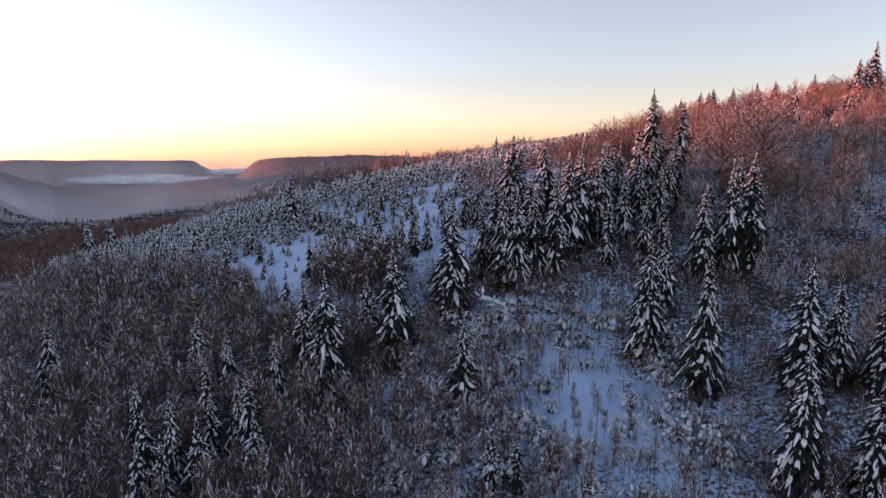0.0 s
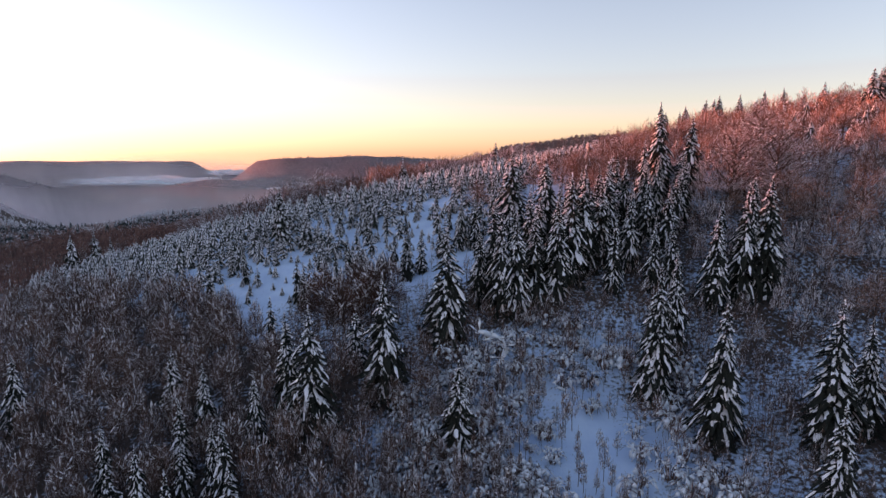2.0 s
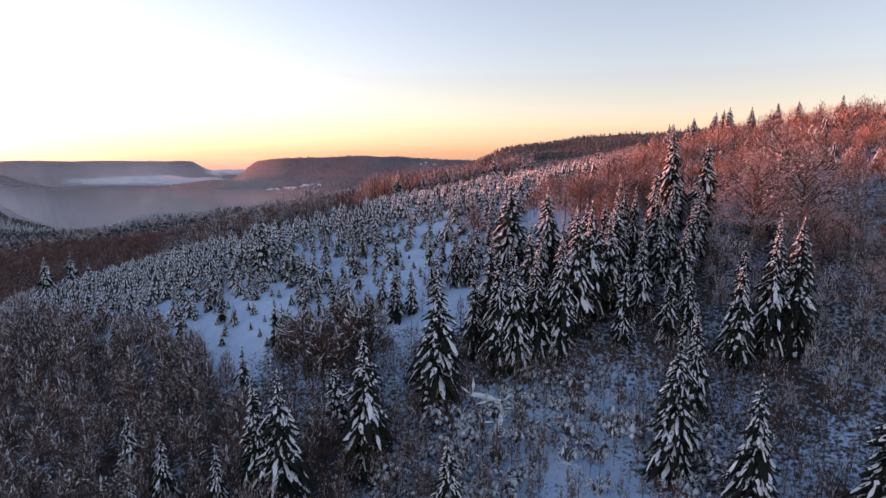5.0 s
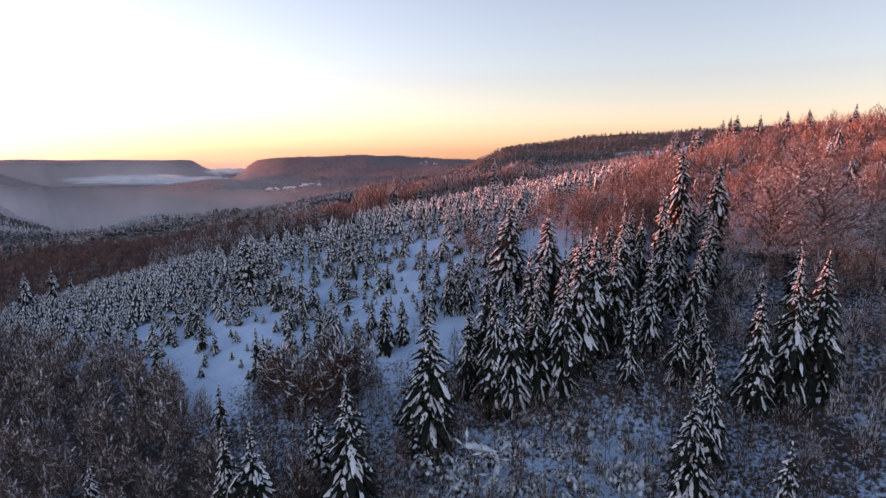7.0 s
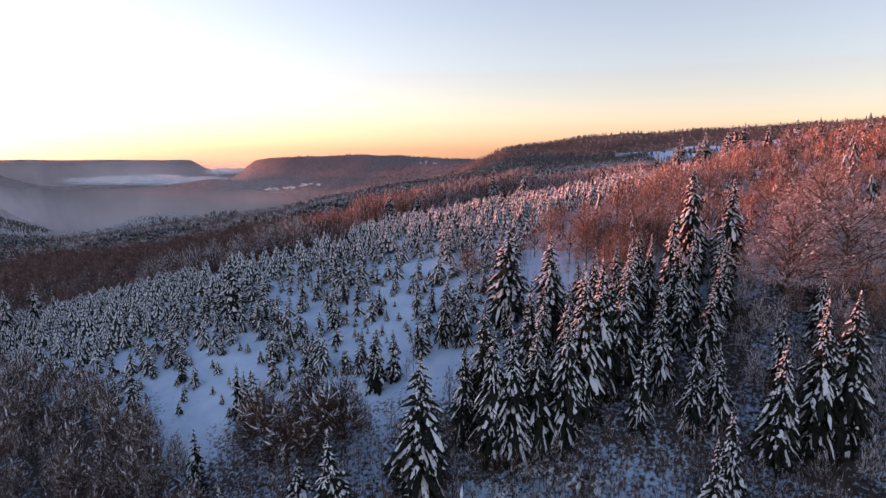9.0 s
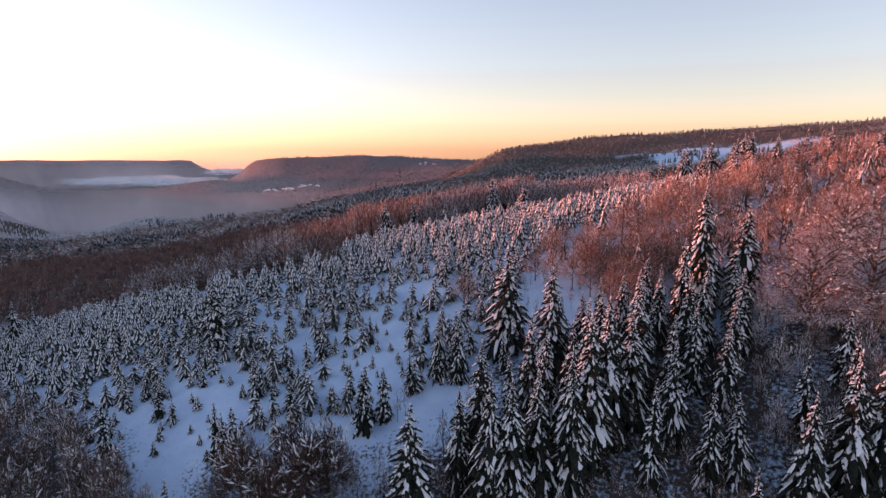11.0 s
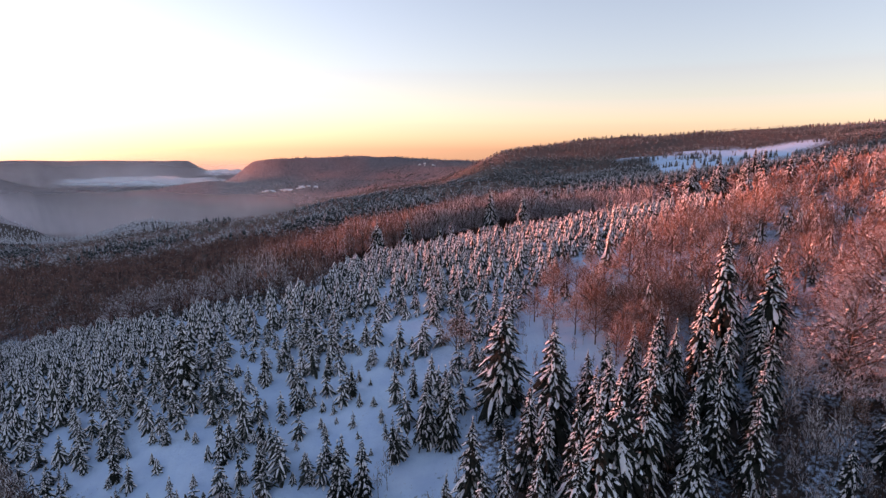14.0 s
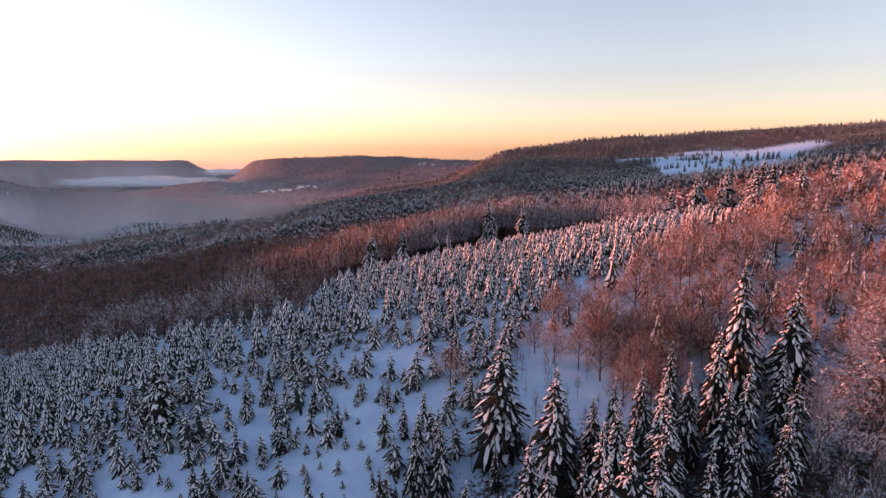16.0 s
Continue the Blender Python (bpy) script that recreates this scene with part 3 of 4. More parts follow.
def stuff(name, models, spots, materials, label, category):
    v, loops, sizes, m = gather(models, spots)
    me = bpy.data.meshes.new(name)
    me.vertices.add(len(v))
    me.vertices.foreach_set("co", v.ravel())
    me.loops.add(len(loops))
    me.loops.foreach_set("vertex_index", loops.astype(np.int32))
    me.polygons.add(len(sizes))
    me.polygons.foreach_set("loop_start", np.concatenate([[0], np.cumsum(sizes)[:-1]]).astype(np.int32))
    me.polygons.foreach_set("loop_total", sizes.astype(np.int32))
    me.polygons.foreach_set("material_index", m.astype(np.int32))
    for mat in materials:
        me.materials.append(mat)
    me.update(calc_edges=True)
    me.validate()
    return tagged(new(name, me), label, category, kind="stuff")


def tiny_spruce(r):
    """A young spruce seen from afar: ragged skirts of boughs with patches of snow on them."""
    core, boughs, snow = Buf(), Buf(), Buf()
    core.tube([(0, 0, -0.3), (0, 0, 1.2)], [0.09, 0.06], 3)
    wide = r.uniform(1.25, 1.7)
    lean = Vector((r.uniform(-0.25, 0.25), r.uniform(-0.25, 0.25), 0))
    for z0, z1, k in ((0.3, 2.4, 1.0), (1.3, 3.5, 0.8), (2.4, 4.5, 0.58), (3.6, 5.4, 0.34)):
        n, turn = 6, r.uniform(0, 6.28)
        rim = []
        for q in range(2 * n):
            a = turn + math.pi * (q + r.uniform(-0.3, 0.3)) / n
            far = wide * k * (r.uniform(0.85, 1.25) if q % 2 == 0 else r.uniform(0.45, 0.65))
            rim.append(Vector((math.cos(a), math.sin(a), 0)) * far + Vector((0, 0, z0 + (r.uniform(-0.45, 0.1) if q % 2 == 0 else 0.4))))
        apex = lean * (z1 / 5) + Vector((0, 0, z1))
        boughs.add(rim + [apex], [(q, (q + 1) % (2 * n), 2 * n) for q in range(2 * n)])
        for q in range(0, 2 * n, 2):
            if r.random() < 0.22:
                continue
            tip, left, right = rim[q], rim[q - 1], rim[(q + 1) % (2 * n)]
            s0, s1 = r.uniform(0.0, 0.3), r.uniform(0.6, 0.9)
            up = Vector((0, 0, 0.1))
            mid = tip.lerp(apex, 0.45) + Vector((tip.x, tip.y, 0)) * 0.06 + Vector((0, 0, 0.22))
            snow.add([tip.lerp(apex, s0) + up, left.lerp(apex, r.uniform(0.1, 0.4)).lerp(tip, 0.25) + up, tip.lerp(apex, s1) + up * 1.5, right.lerp(apex, r.uniform(0.1, 0.4)).lerp(tip, 0.25) + up, mid],
                     [(0, 4, 1), (1, 4, 2), (2, 4, 3), (3, 4, 0)])
    snow.lump(lean + Vector((0, 0, 5.2)), Vector((0, 0, 0.3)), Vector((0.12, 0, 0)), Vector((0, 0.12, 0)), 1, 4)
    return [(core, 0), (boughs, 1), (snow, 2)]


tiny = [tiny_spruce(rng) for _ in range(10)]
seedlings = scatter(rng, [(-70, 166), (-46, 160), (8, 171), (20, 188), (24, 208), (-30, 212), (-66, 196)], 6.5)
stuff("young_spruce_planting", tiny, [(rng.randrange(10), x, y, rng.uniform(0.3, 0.7), rng.uniform(1.0, 1.4), rng.uniform(0, 6.28)) for x, y in seedlings] + [(rng.randrange(10), x, y, rng.uniform(0.65, 1.45), rng.uniform(1.0, 1.4), rng.uniform(0, 6.28)) for x, y in young[300:]],
      [BARK, YOUNG_NEEDLES, LOAD], "dense planting of young snow-covered spruces on the plateau", "trees")


# ---- bare broadleaved trees ----
def bare_bufs(rng, height, spread, limbs, twigs, fine=True, thick=0.075, fork_at=(0.12, 0.24), upright=0.2, droop=0.0, girth=1.0, length=(0.05, 0.11), wild=1.0):
    """A trunk with forking limbs, and the twigs that fill the crown."""
    wood, fill = Buf(), Buf()
    fork = height * rng.uniform(*fork_at)
    bend = Vector((rng.uniform(-1, 1), rng.uniform(-1, 1), 0)) * 0.03 * height
    wood.tube([(0, 0, -0.5), bend * 0.5 + Vector((0, 0, fork)), bend + Vector((0, 0, height * 0.75)), bend * 1.4 + Vector((0, 0, height * 0.97))],
              [girth * (0.012 * height + 0.05), girth * (0.01 * height + 0.02), girth * (0.004 * height + 0.02), 0.015], 5 if fine else 3)
    ends = []
    for i in range(limbs):
        t = i / limbs
        base = bend * (0.5 + 0.5 * t) + Vector((0, 0, fork + (height * 0.72 - fork) * t))
        a = i * 2.4 + rng.uniform(-0.5, 0.5)
        out = Vector((math.cos(a), math.sin(a), 0))
        r = spread * rng.uniform(0.7, 1.1) * (1 - 0.45 * t)
        rise = height * rng.uniform(0.2, 0.4) * (1 - 0.35 * t)
        mid = base + out * r * 0.5 + Vector((0, 0, rise * 0.6))
        end = base + out * r + Vector((0, 0, rise * (1.05 - droop)))
        wood.tube([base, mid, end], [0.008 * height * girth, 0.005 * height * girth, 0.015], 3)
        for q in range(5 if fine else 2):
            s = rng.uniform(0.3, 0.95)
            p = base.lerp(mid, s * 2) if s < 0.5 else mid.lerp(end, s * 2 - 1)
            w = out * rng.uniform(0.0, 0.7) + Vector((rng.uniform(-1, 1), rng.uniform(-1, 1), rng.uniform(0.2, 1.2)))
            e = p + w.normalized() * spread * rng.uniform(0.3, 0.55)
            wood.spike(p, e, 0.05)
            ends.append((p, e))
        ends.append((mid, end))
    top = bend * 1.4 + Vector((0, 0, height * 0.97))
    ends.append((bend + Vector((0, 0, height * 0.7)), top))
    heart = bend * 0.8 + Vector((0, 0, fork + (height - fork) * 0.22))
    up, deep = height - heart.z, heart.z - fork * 0.8
    for i in range(twigs):
        a, z = rng.uniform(0, 6.283), rng.uniform(-0.45, 1.0)
        k = math.sqrt(1 - z * z)
        way = Vector((math.cos(a) * k * spread, math.sin(a) * k * spread, z * (up if z > 0 else deep)))
        lump = 0.82 + 0.26 * noise.noise(way * 0.45 + Vector((spread * 9, 0, 0)))
        s = rng.uniform(0.25, 1.0) ** 0.55 * lump
        p = heart + way * s
        w = way.normalized() * (1 - upright) + Vector((0, 0, 0.9 * upright)) + Vector((rng.uniform(-1, 1), rng.uniform(-1, 1), rng.uniform(-0.3 - droop, 0.7 - droop))) * (0.45 + 0.5 * droop) * wild
        e = p + w.normalized() * rng.uniform(*length) * height * (1 if fine else 1.25)
        fill.twig(p, e, thick * rng.uniform(0.7, 1.2))
    return wood, fill, ends


def snow_on(rng, ends, odds, size, long=False):
    """Short ropes of snow lying along the outer limbs."""
    snow = Buf()
    for p, e in ends:
        for s in (0.25, 0.5, 0.75) if long else (0.35, 0.8):
            if rng.random() < odds:
                way = (e - p).normalized() * rng.uniform(0.12, 0.34) if long else (e - p) * rng.uniform(0.2, 0.42)
                side = way.cross(Vector((0.1, 0.2, 1.0)))
                side = side.normalized() if side.length > 1e-4 else Vector((1, 0, 0))
                snow.lump(p.lerp(e, s) + Vector((0, 0, size * 0.5)), way, side * size * rng.uniform(0.6, 1.3), Vector((0, 0, size * 0.6)), 1, 4)
    return snow


def make_bare(name, rng, height, spread, limbs, twigs, label, twig_mat, load=0.0, **shape):
    wood, fill, ends = bare_bufs(rng, height, spread, limbs, twigs, **shape)
    ob = new(name)
    part("trunk", wood.mesh("trunk", BARK), ob, "bare trunk and limbs")
    part("crown", fill.mesh("crown", twig_mat), ob, "leafless twigs with rime")
    if load:
        tagged(part("snow_load", snow_on(rng, ends, load, 0.1 if height > 14.5 else 0.17, height > 14.5).mesh("snow_load", LOAD, True), ob, "snow caught on the limbs"), kind="stuff")
    return tagged(ob, label, "tree")


BARE = [make_bare("beech_tree", rng, 14, s, 9, 1350, "leafless red-brown beech with rimed twigs", TWIGS, upright=0.35, thick=0.06, length=(0.04, 0.085), wild=1.35) for s in (5.2, 6.0, 4.8, 6.6)]
OLD = [make_bare("beech_tree", rng, 15, s, 26, 6500, "old spreading beech with limbs under rime and snow", RIMED_TWIGS, 0.45, thick=0.034, upright=0.1, droop=0.5, length=(0.025, 0.055), wild=2.4) for s in (6.6, 7.4)]
DARK = [make_bare("beech_tree", rng, 14, s, 10, 900, "leafless beech flecked with snow, twigs darkened for shade", SHADED_TWIGS, 0.35, upright=0.8, thick=0.05, girth=0.6, length=(0.06, 0.14)) for s in (2.9, 3.6, 3.2)]
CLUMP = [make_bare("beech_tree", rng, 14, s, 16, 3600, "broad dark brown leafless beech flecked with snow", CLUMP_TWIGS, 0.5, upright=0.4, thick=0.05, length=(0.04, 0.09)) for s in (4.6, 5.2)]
RIMED = [make_bare("beech_tree", rng, 14, s, 10, 800, "rounded leafless beech grey with rime", RIME, upright=0.3) for s in (5.0, 5.8)]
TALL = [make_bare("beech_tree", rng, 14, s, 8, 420, "tall slim leafless beech with rimed twigs", RIME, fork_at=(0.2, 0.32), upright=0.5, thick=0.06) for s in (2.4, 2.9, 2.6)]
THIN = [make_bare("sapling_tree", rng, 9, s, 6, 150, "thin leafless young tree standing in snow", SHADED_TWIGS, 0.22, upright=0.85, thick=0.045, girth=0.45, length=(0.07, 0.15)) for s in (0.8, 1.3, 1.0)]


def make_shrub(rng, n):
    """A clump of thin stems arching out and down under snow."""
    stems, snow = Buf(), Buf()
    for i in range(n):
        a, h, r = rng.uniform(0, 6.28), rng.uniform(0.9, 2.0), rng.uniform(0.4, 1.3)
        out = Vector((math.cos(a), math.sin(a), 0))
        side = Vector((-out.y, out.x, 0))
        base = out * rng.uniform(0, 0.3) - Vector((0, 0, 0.2))
        arc = [base, base + out * r * 0.35 + Vector((0, 0, h * 0.8)), base + out * r * 0.75 + Vector((0, 0, h)), base + out * r * 1.15 + Vector((0, 0, h * rng.uniform(0.45, 0.85)))]
        stems.tube(arc, [0.035, 0.03, 0.022, 0.01], 3)
        for q in range(3):
            p = arc[1].lerp(arc[2], rng.uniform(0, 1))
            stems.spike(p, p + out * rng.uniform(0, 0.4) + side * rng.uniform(-0.5, 0.5) + Vector((0, 0, rng.uniform(-0.4, 0.5))), 0.022)
        for p, e in ((arc[1], arc[2]), (arc[2], arc[3])):
            if rng.random() < 0.88:
                way = (e - p) * rng.uniform(0.3, 0.55)
                snow.lump(p.lerp(e, rng.uniform(0.35, 0.65)) + Vector((0, 0, 0.04)), way, side * rng.uniform(0.1, 0.24), Vector((0, 0, rng.uniform(0.08, 0.16))), 1, 4)
    ob = new("shrub")
    part("bush", stems.mesh("bush", SHADED_TWIGS), ob, "bare brown branches")
    tagged(part("snow_load", snow.mesh("snow_load", SNOW, True), ob, "snow caught on the stems"), kind="stuff")
    return tagged(ob, "low bare shrub bent under snow", "shrub")


SHRUBS = [make_shrub(rng, n) for n in (22, 28, 34)]


def near_spruce(x, y, d=3.0):
    return any((x - row[0]) ** 2 + (y - row[1]) ** 2 < d * d for row in SLOPE_SPRUCES + CLUSTER_SPRUCES + THICKET_SPRUCES + PLATEAU_SPRUCES)


def free(x, y):
    return not near_spruce(x, y)


def mid_bare(r, twigs, limbs, lo=4.2, hi=5.4, thick=0.1, load=0.0, **shape):
    wood, fill, ends = bare_bufs(r, 14, r.uniform(lo, hi), limbs, twigs, False, thick, **shape)
    snow = [(snow_on(r, ends, load, 0.15), 2)] if load else []
    return [(wood, 0), (fill, 1)] + snow


MID = [mid_bare(rng, 360, 5, 5.0, 6.4, 0.12) for _ in range(5)] + [mid_bare(rng, 150, 4, 2.2, 2.9, 0.09, fork_at=(0.2, 0.32), upright=0.5) for _ in range(5)]
SNOWY = [mid_bare(rng, 230, 6, 2.7, 3.9, 0.08, 0.5, upright=0.82, girth=0.6, length=(0.06, 0.13)) for _ in range(5)]
LOW = [mid_bare(rng, 64, 2, 4.0, 5.6, 0.24, upright=0.35) for _ in range(5)]


def plant_bare(spots, models, lo, hi, group, nominal, single, near, first=0):
    """The nearest ones as trees of their own; gives the rest back as rows for a joined wood."""
    spots = sorted(spots, key=lambda p: (p[0] - near[0]) ** 2 + (p[1] - near[1]) ** 2)
    for i, (x, y) in enumerate(spots[:single]):
        h = rng.uniform(lo, hi)
        put(models[i % len(models)], x, y, h / nominal, rng.uniform(0.9, 1.2), rng.uniform(0, 6.28), group=group)
    return [(first + rng.randrange(5), x, y, rng.uniform(lo, hi) / nominal, rng.uniform(0.9, 1.2), rng.uniform(0, 6.28)) for x, y in spots[single:]]


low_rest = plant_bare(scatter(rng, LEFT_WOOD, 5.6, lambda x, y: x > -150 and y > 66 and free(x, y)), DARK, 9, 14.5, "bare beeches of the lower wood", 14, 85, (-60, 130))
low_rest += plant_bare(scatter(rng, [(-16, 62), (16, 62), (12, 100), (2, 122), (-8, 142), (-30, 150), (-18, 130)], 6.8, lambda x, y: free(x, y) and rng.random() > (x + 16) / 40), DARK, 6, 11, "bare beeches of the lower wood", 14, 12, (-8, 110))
rest = plant_bare(scatter(rng, RIGHT_WOOD, 9.3, lambda x, y: x < 190 and y > 78 and free(x, y) and not (y < 150 and rng.random() < 0.5)), BARE, 7.5, 16, "bare beeches on the upper slope", 14, 120, (85, 185))
plant_bare([(-56 - 11 * i + rng.uniform(-3, 3), 153 + 5.6 * i + rng.uniform(-4, 2)) for i in range(9)] + [(-60 - 12 * i + rng.uniform(-4, 4), 146 + 5.6 * i + rng.uniform(-4, 4)) for i in range(7)], DARK, 13, 17,
           "bare beeches of the lower wood", 14, 20, (0, 0))
plant_bare([(-23, 143), (-17, 146), (-28, 148), (-20, 151), (-13, 147)], CLUMP, 16, 20, "bare beeches below the planting", 14, 9, (0, 0))
plant_bare([(77, 160.5), (89, 161.5), (91, 174)], OLD, 22, 25, "bare beeches on the upper slope", 14, 9, (0, 0))
plant_bare([(-55, 262), (-47, 260), (-64, 266), (-77, 270), (-91, 279), (-104, 288), (-120, 297), (-54, 272), (-68, 279), (-84, 288), (-97, 298), (-112, 306), (-136, 310), (-128, 318)], RIMED, 14, 19, "rimed beeches at the upper edge of the planting", 14, 20, (0, 0))
plant_bare([(-37, 265), (-38, 278), (-39, 292), (-51, 272)], BARE, 8, 11, "rimed beeches at the upper edge of the planting", 14, 20, (0, 0))
plant_bare([(35.6, 200), (32, 205), (40, 196), (44, 199), (12.5, 198)], BARE, 10, 14, "bare beeches at the planting's edge", 14, 9, (0, 0))
plant_bare(scatter(rng, [(42, 182), (62, 180), (68, 196), (60, 208), (44, 204)], 4.2, free), BARE, 8.5, 11, "bare beeches at the planting's edge", 14, 40, (0, 0))
row_spots = scatter(rng, ROW_WOOD, 5.2, free)
row_low = plant_bare([p for p in row_spots if p[0] > 62], TALL, 16, 20, "row of bare beeches beyond the planting", 14, 20, (80, 385), 5)
row_rest = row_low + plant_bare([p for p in row_spots if p[0] <= 62], TALL, 23, 29, "row of bare beeches beyond the planting", 14, 60, (40, 370), 5)
rest += [q for q in row_rest if q[1] < 12]
rest += plant_bare(scatter(rng, [(-43, 334), (-52, 415), (-125, 440), (-118, 405), (-62, 372)], 6.5), BARE, 19, 25, "row of bare beeches beyond the planting", 14, 0, (0, 300), 5)
stuff("rimed_beech_row", MID, [q for q in row_rest if q[1] >= 12], [BARK, RIME], "row of tall rimed beeches beyond the planting", "woods")
steep = plant_bare(scatter(rng, [(60, 124), (112, 108), (150, 120), (140, 190), (90, 190), (70, 186), (62, 160)], 5.4, free), RIMED, 6, 11.5, "bare bushes on the steep slope", 14, 0, (70, 150))
stuff("rimed_slope_wood", SNOWY, steep, [BARK, RIME, LOAD], "leafless beeches grey with rime on the steep slope", "woods")
stuff("lower_beech_wood", SNOWY, low_rest, [BARK, SHADED_TWIGS, LOAD], "leafless beeches flecked with snow on the lower slope, twigs darkened for shade", "woods")
stuff("beech_wood", MID, rest, [BARK, TWIGS], "leafless beeches with rimed twigs on the snowy slopes", "woods")

STEMS = [(-40, 62), (60, 62), (66, 128), (30, 136), (-38, 158)]


def brushy(x, y):
    gap = math.exp(-((x - 31) / 15) ** 2 - ((y - 106) / 20) ** 2) + math.exp(-((x - 15) / 7) ** 2 - ((y - 128) / 6) ** 2) * 0.7
    return free(x, y) and rng.random() > gap * 0.9


thin = scatter(rng, STEMS, 2.45, brushy) + scatter(rng, [(58, 84), (105, 84), (105, 150), (84, 182), (60, 186), (62, 130)], 3.7, free)
thin += scatter(rng, [(14, 172), (60, 182), (45, 206), (30, 214)], 5.0, free)
thin += scatter(rng, [(-4, 122), (60, 122), (60, 150), (-4, 165)], 3.0, lambda x, y: near_spruce(x, y, 9) and not near_spruce(x, y, 1.5))
brush = plant_bare(thin, THIN, 4, 10, "thin bare saplings on the lower slope", 9, 200, (15, 104))


def mid_thin(r):
    wood, fill, ends = bare_bufs(r, 9, r.uniform(0.8, 1.3), 3, 44, False, 0.055, upright=0.85, girth=0.45, length=(0.07, 0.15))
    return [(wood, 0), (fill, 1), (snow_on(r, ends, 0.22, 0.12), 2)]


stuff("sapling_thicket", [mid_thin(rng) for _ in range(5)], brush, [BARK, SHADED_TWIGS, LOAD], "thicket of thin bare saplings on the lower slope", "thicket")
for x, y in sorted(scatter(rng, [(-42, 60), (64, 60), (70, 132), (40, 142), (-40, 164)], 4.6, lambda x, y: free(x, y) and rng.random() > 0.8 * math.exp(-((x - 31) / 13) ** 2 - ((y - 104) / 16) ** 2)), key=lambda p: (p[0] - 20) ** 2 + (p[1] - 105) ** 2)[:150]:
    put(SHRUBS[rng.randrange(3)], x, y, rng.uniform(0.9, 2.5), rng.uniform(1.0, 1.5), rng.uniform(0, 6.28), 0.05, "snow-bent shrubs on the lower slope")


def make_bent_tree(r):
    """A sapling bowed under a thick rope of snow."""
    ob = new("bent_tree")
    stem, snow = Buf(), Buf()
    def bow(t):
        return Vector((1.5 * math.sin(t * 4.3) * (0.6 + 0.4 * t), 0.4 * math.sin(t * 4), 5.0 * t ** 0.8 - 0.9 * t ** 4))
    pts = [bow(i / 9) for i in range(10)]
    stem.tube([Vector((0, 0, -0.3))] + pts, [0.11] + [0.1 - 0.008 * i for i in range(10)], 5)
    for i in range(1, 10):
        a, e = pts[i - 1], pts[i]
        way = (e - a) * 0.75
        side = way.cross(Vector((0, 0, 1))).normalized() * r.uniform(0.22, 0.42)
        snow.lump((a + e) * 0.5 + Vector((0, 0, 0.16)), way, side, Vector((0, 0, r.uniform(0.2, 0.34))), 2, 6)
        for q in range(2):
            w = Vector((r.uniform(-1, 1), r.uniform(-1, 1), r.uniform(-0.3, 0.8))).normalized() * r.uniform(0.8, 1.8)
            stem.spike(e, e + w, 0.04)
            snow.lump(e + w * 0.55 + Vector((0, 0, 0.08)), w * 0.4, w.cross(Vector((0, 0, 1))).normalized() * 0.16, Vector((0, 0, 0.13)), 1, 4)
    part("trunk", stem.mesh("trunk", BARK), ob, "bowed bare stem")
    tagged(part("snow_load", snow.mesh("snow_load", SNOW, True), ob, "thick snow along the stem"), kind="stuff")
    return tagged(ob, "sapling bent in a curve under thick snow", "tree")


BENT = [make_bent_tree(rng), make_bent_tree(rng)]
for i, (x, y, s, turn) in enumerate(((12, 126, 2.4, 0.1), (-19, 111, 0.5, 0.4), (-30, 113, 0.55, 2.0), (-8, 108, 0.5, 4.0), (42, 90, 0.6, 1.0), (74, 121, 0.6, 3.0), (66, 129, 0.55, 5.0), (25, 117, 0.9, 0.3),
                                    (30, 112, 0.8, 2.2), (21, 121, 0.7, 4.4), (34, 101, 0.7, 5.2), (-24, 104, 0.45, 1.2), (82, 128, 0.7, 0.9), (38, 124, 0.8, 3.6))):
    put(BENT[i % 2], x, y, s, 1.0, turn, 0.0, "saplings bent under snow")

frosted = [(rng.randrange(5), x, y, rng.uniform(0.7, 1.1), rng.uniform(0.8, 1.1), rng.uniform(0, 6.28)) for x, y in scatter(rng, FAR_LEFT_WOOD, 15.0, lambda x, y: y < 440 and x > -330)]
stuff("frosted_beeches", MID, frosted, [BARK, SHADED_TWIGS], "taller frosted beeches standing in the brown wood", "woods")
stuff("far_beech_wood", LOW, [(rng.randrange(5), x, y, rng.uniform(0.7, 1.1), 1.15, rng.uniform(0, 6.28)) for x, y in scatter(rng, FAR_LEFT_WOOD, 7.8) + scatter(rng, OUTER_WOOD, 13.0)],
      [BARK, FAR_TWIGS], "brown leafless beech wood on the falling slope", "woods")
stuff("young_spruce_groups", tiny, [(rng.randrange(10), x, y, rng.uniform(0.6, 1.8), rng.uniform(0.9, 1.2), rng.uniform(0, 6.28)) for x, y in scatter(rng, RIGHT_WOOD, 6.5, lambda x, y: y > 190 and rng.random() < 0.8)],
      [BARK, YOUNG_NEEDLES, LOAD], "young snow-covered spruces between the beeches on the upper slope", "trees")


# ---- far woods ----
def far_spruce(r, mat=0):
    """Three ragged skirts of boughs, one over the other."""
    b = Buf()
    w = r.uniform(2.3, 3.1)
    for z0, z1, k in ((0.5, 9, 1.0), (5.0, 13, 0.75), (9.5, 17, 0.45)):
        n, turn = 6, r.uniform(0, 6)
        ring = [Vector((math.cos(turn + 6.283 * i / n) * w * k * r.uniform(0.6, 1.25), math.sin(turn + 6.283 * i / n) * w * k * r.uniform(0.6, 1.25), z0 + r.uniform(-1.2, 1.2))) for i in range(n)]
        b.add(ring + [Vector((r.uniform(-0.3, 0.3), 0, z1))], [(i, (i + 1) % n, n) for i in range(n)])
    return [(b, mat)]


def far_bare(r, mat=1):
    wood, fill, ends = bare_bufs(r, 13, r.uniform(3.4, 4.4), 1, 16, False, 0.5)
    return [(fill, mat)]


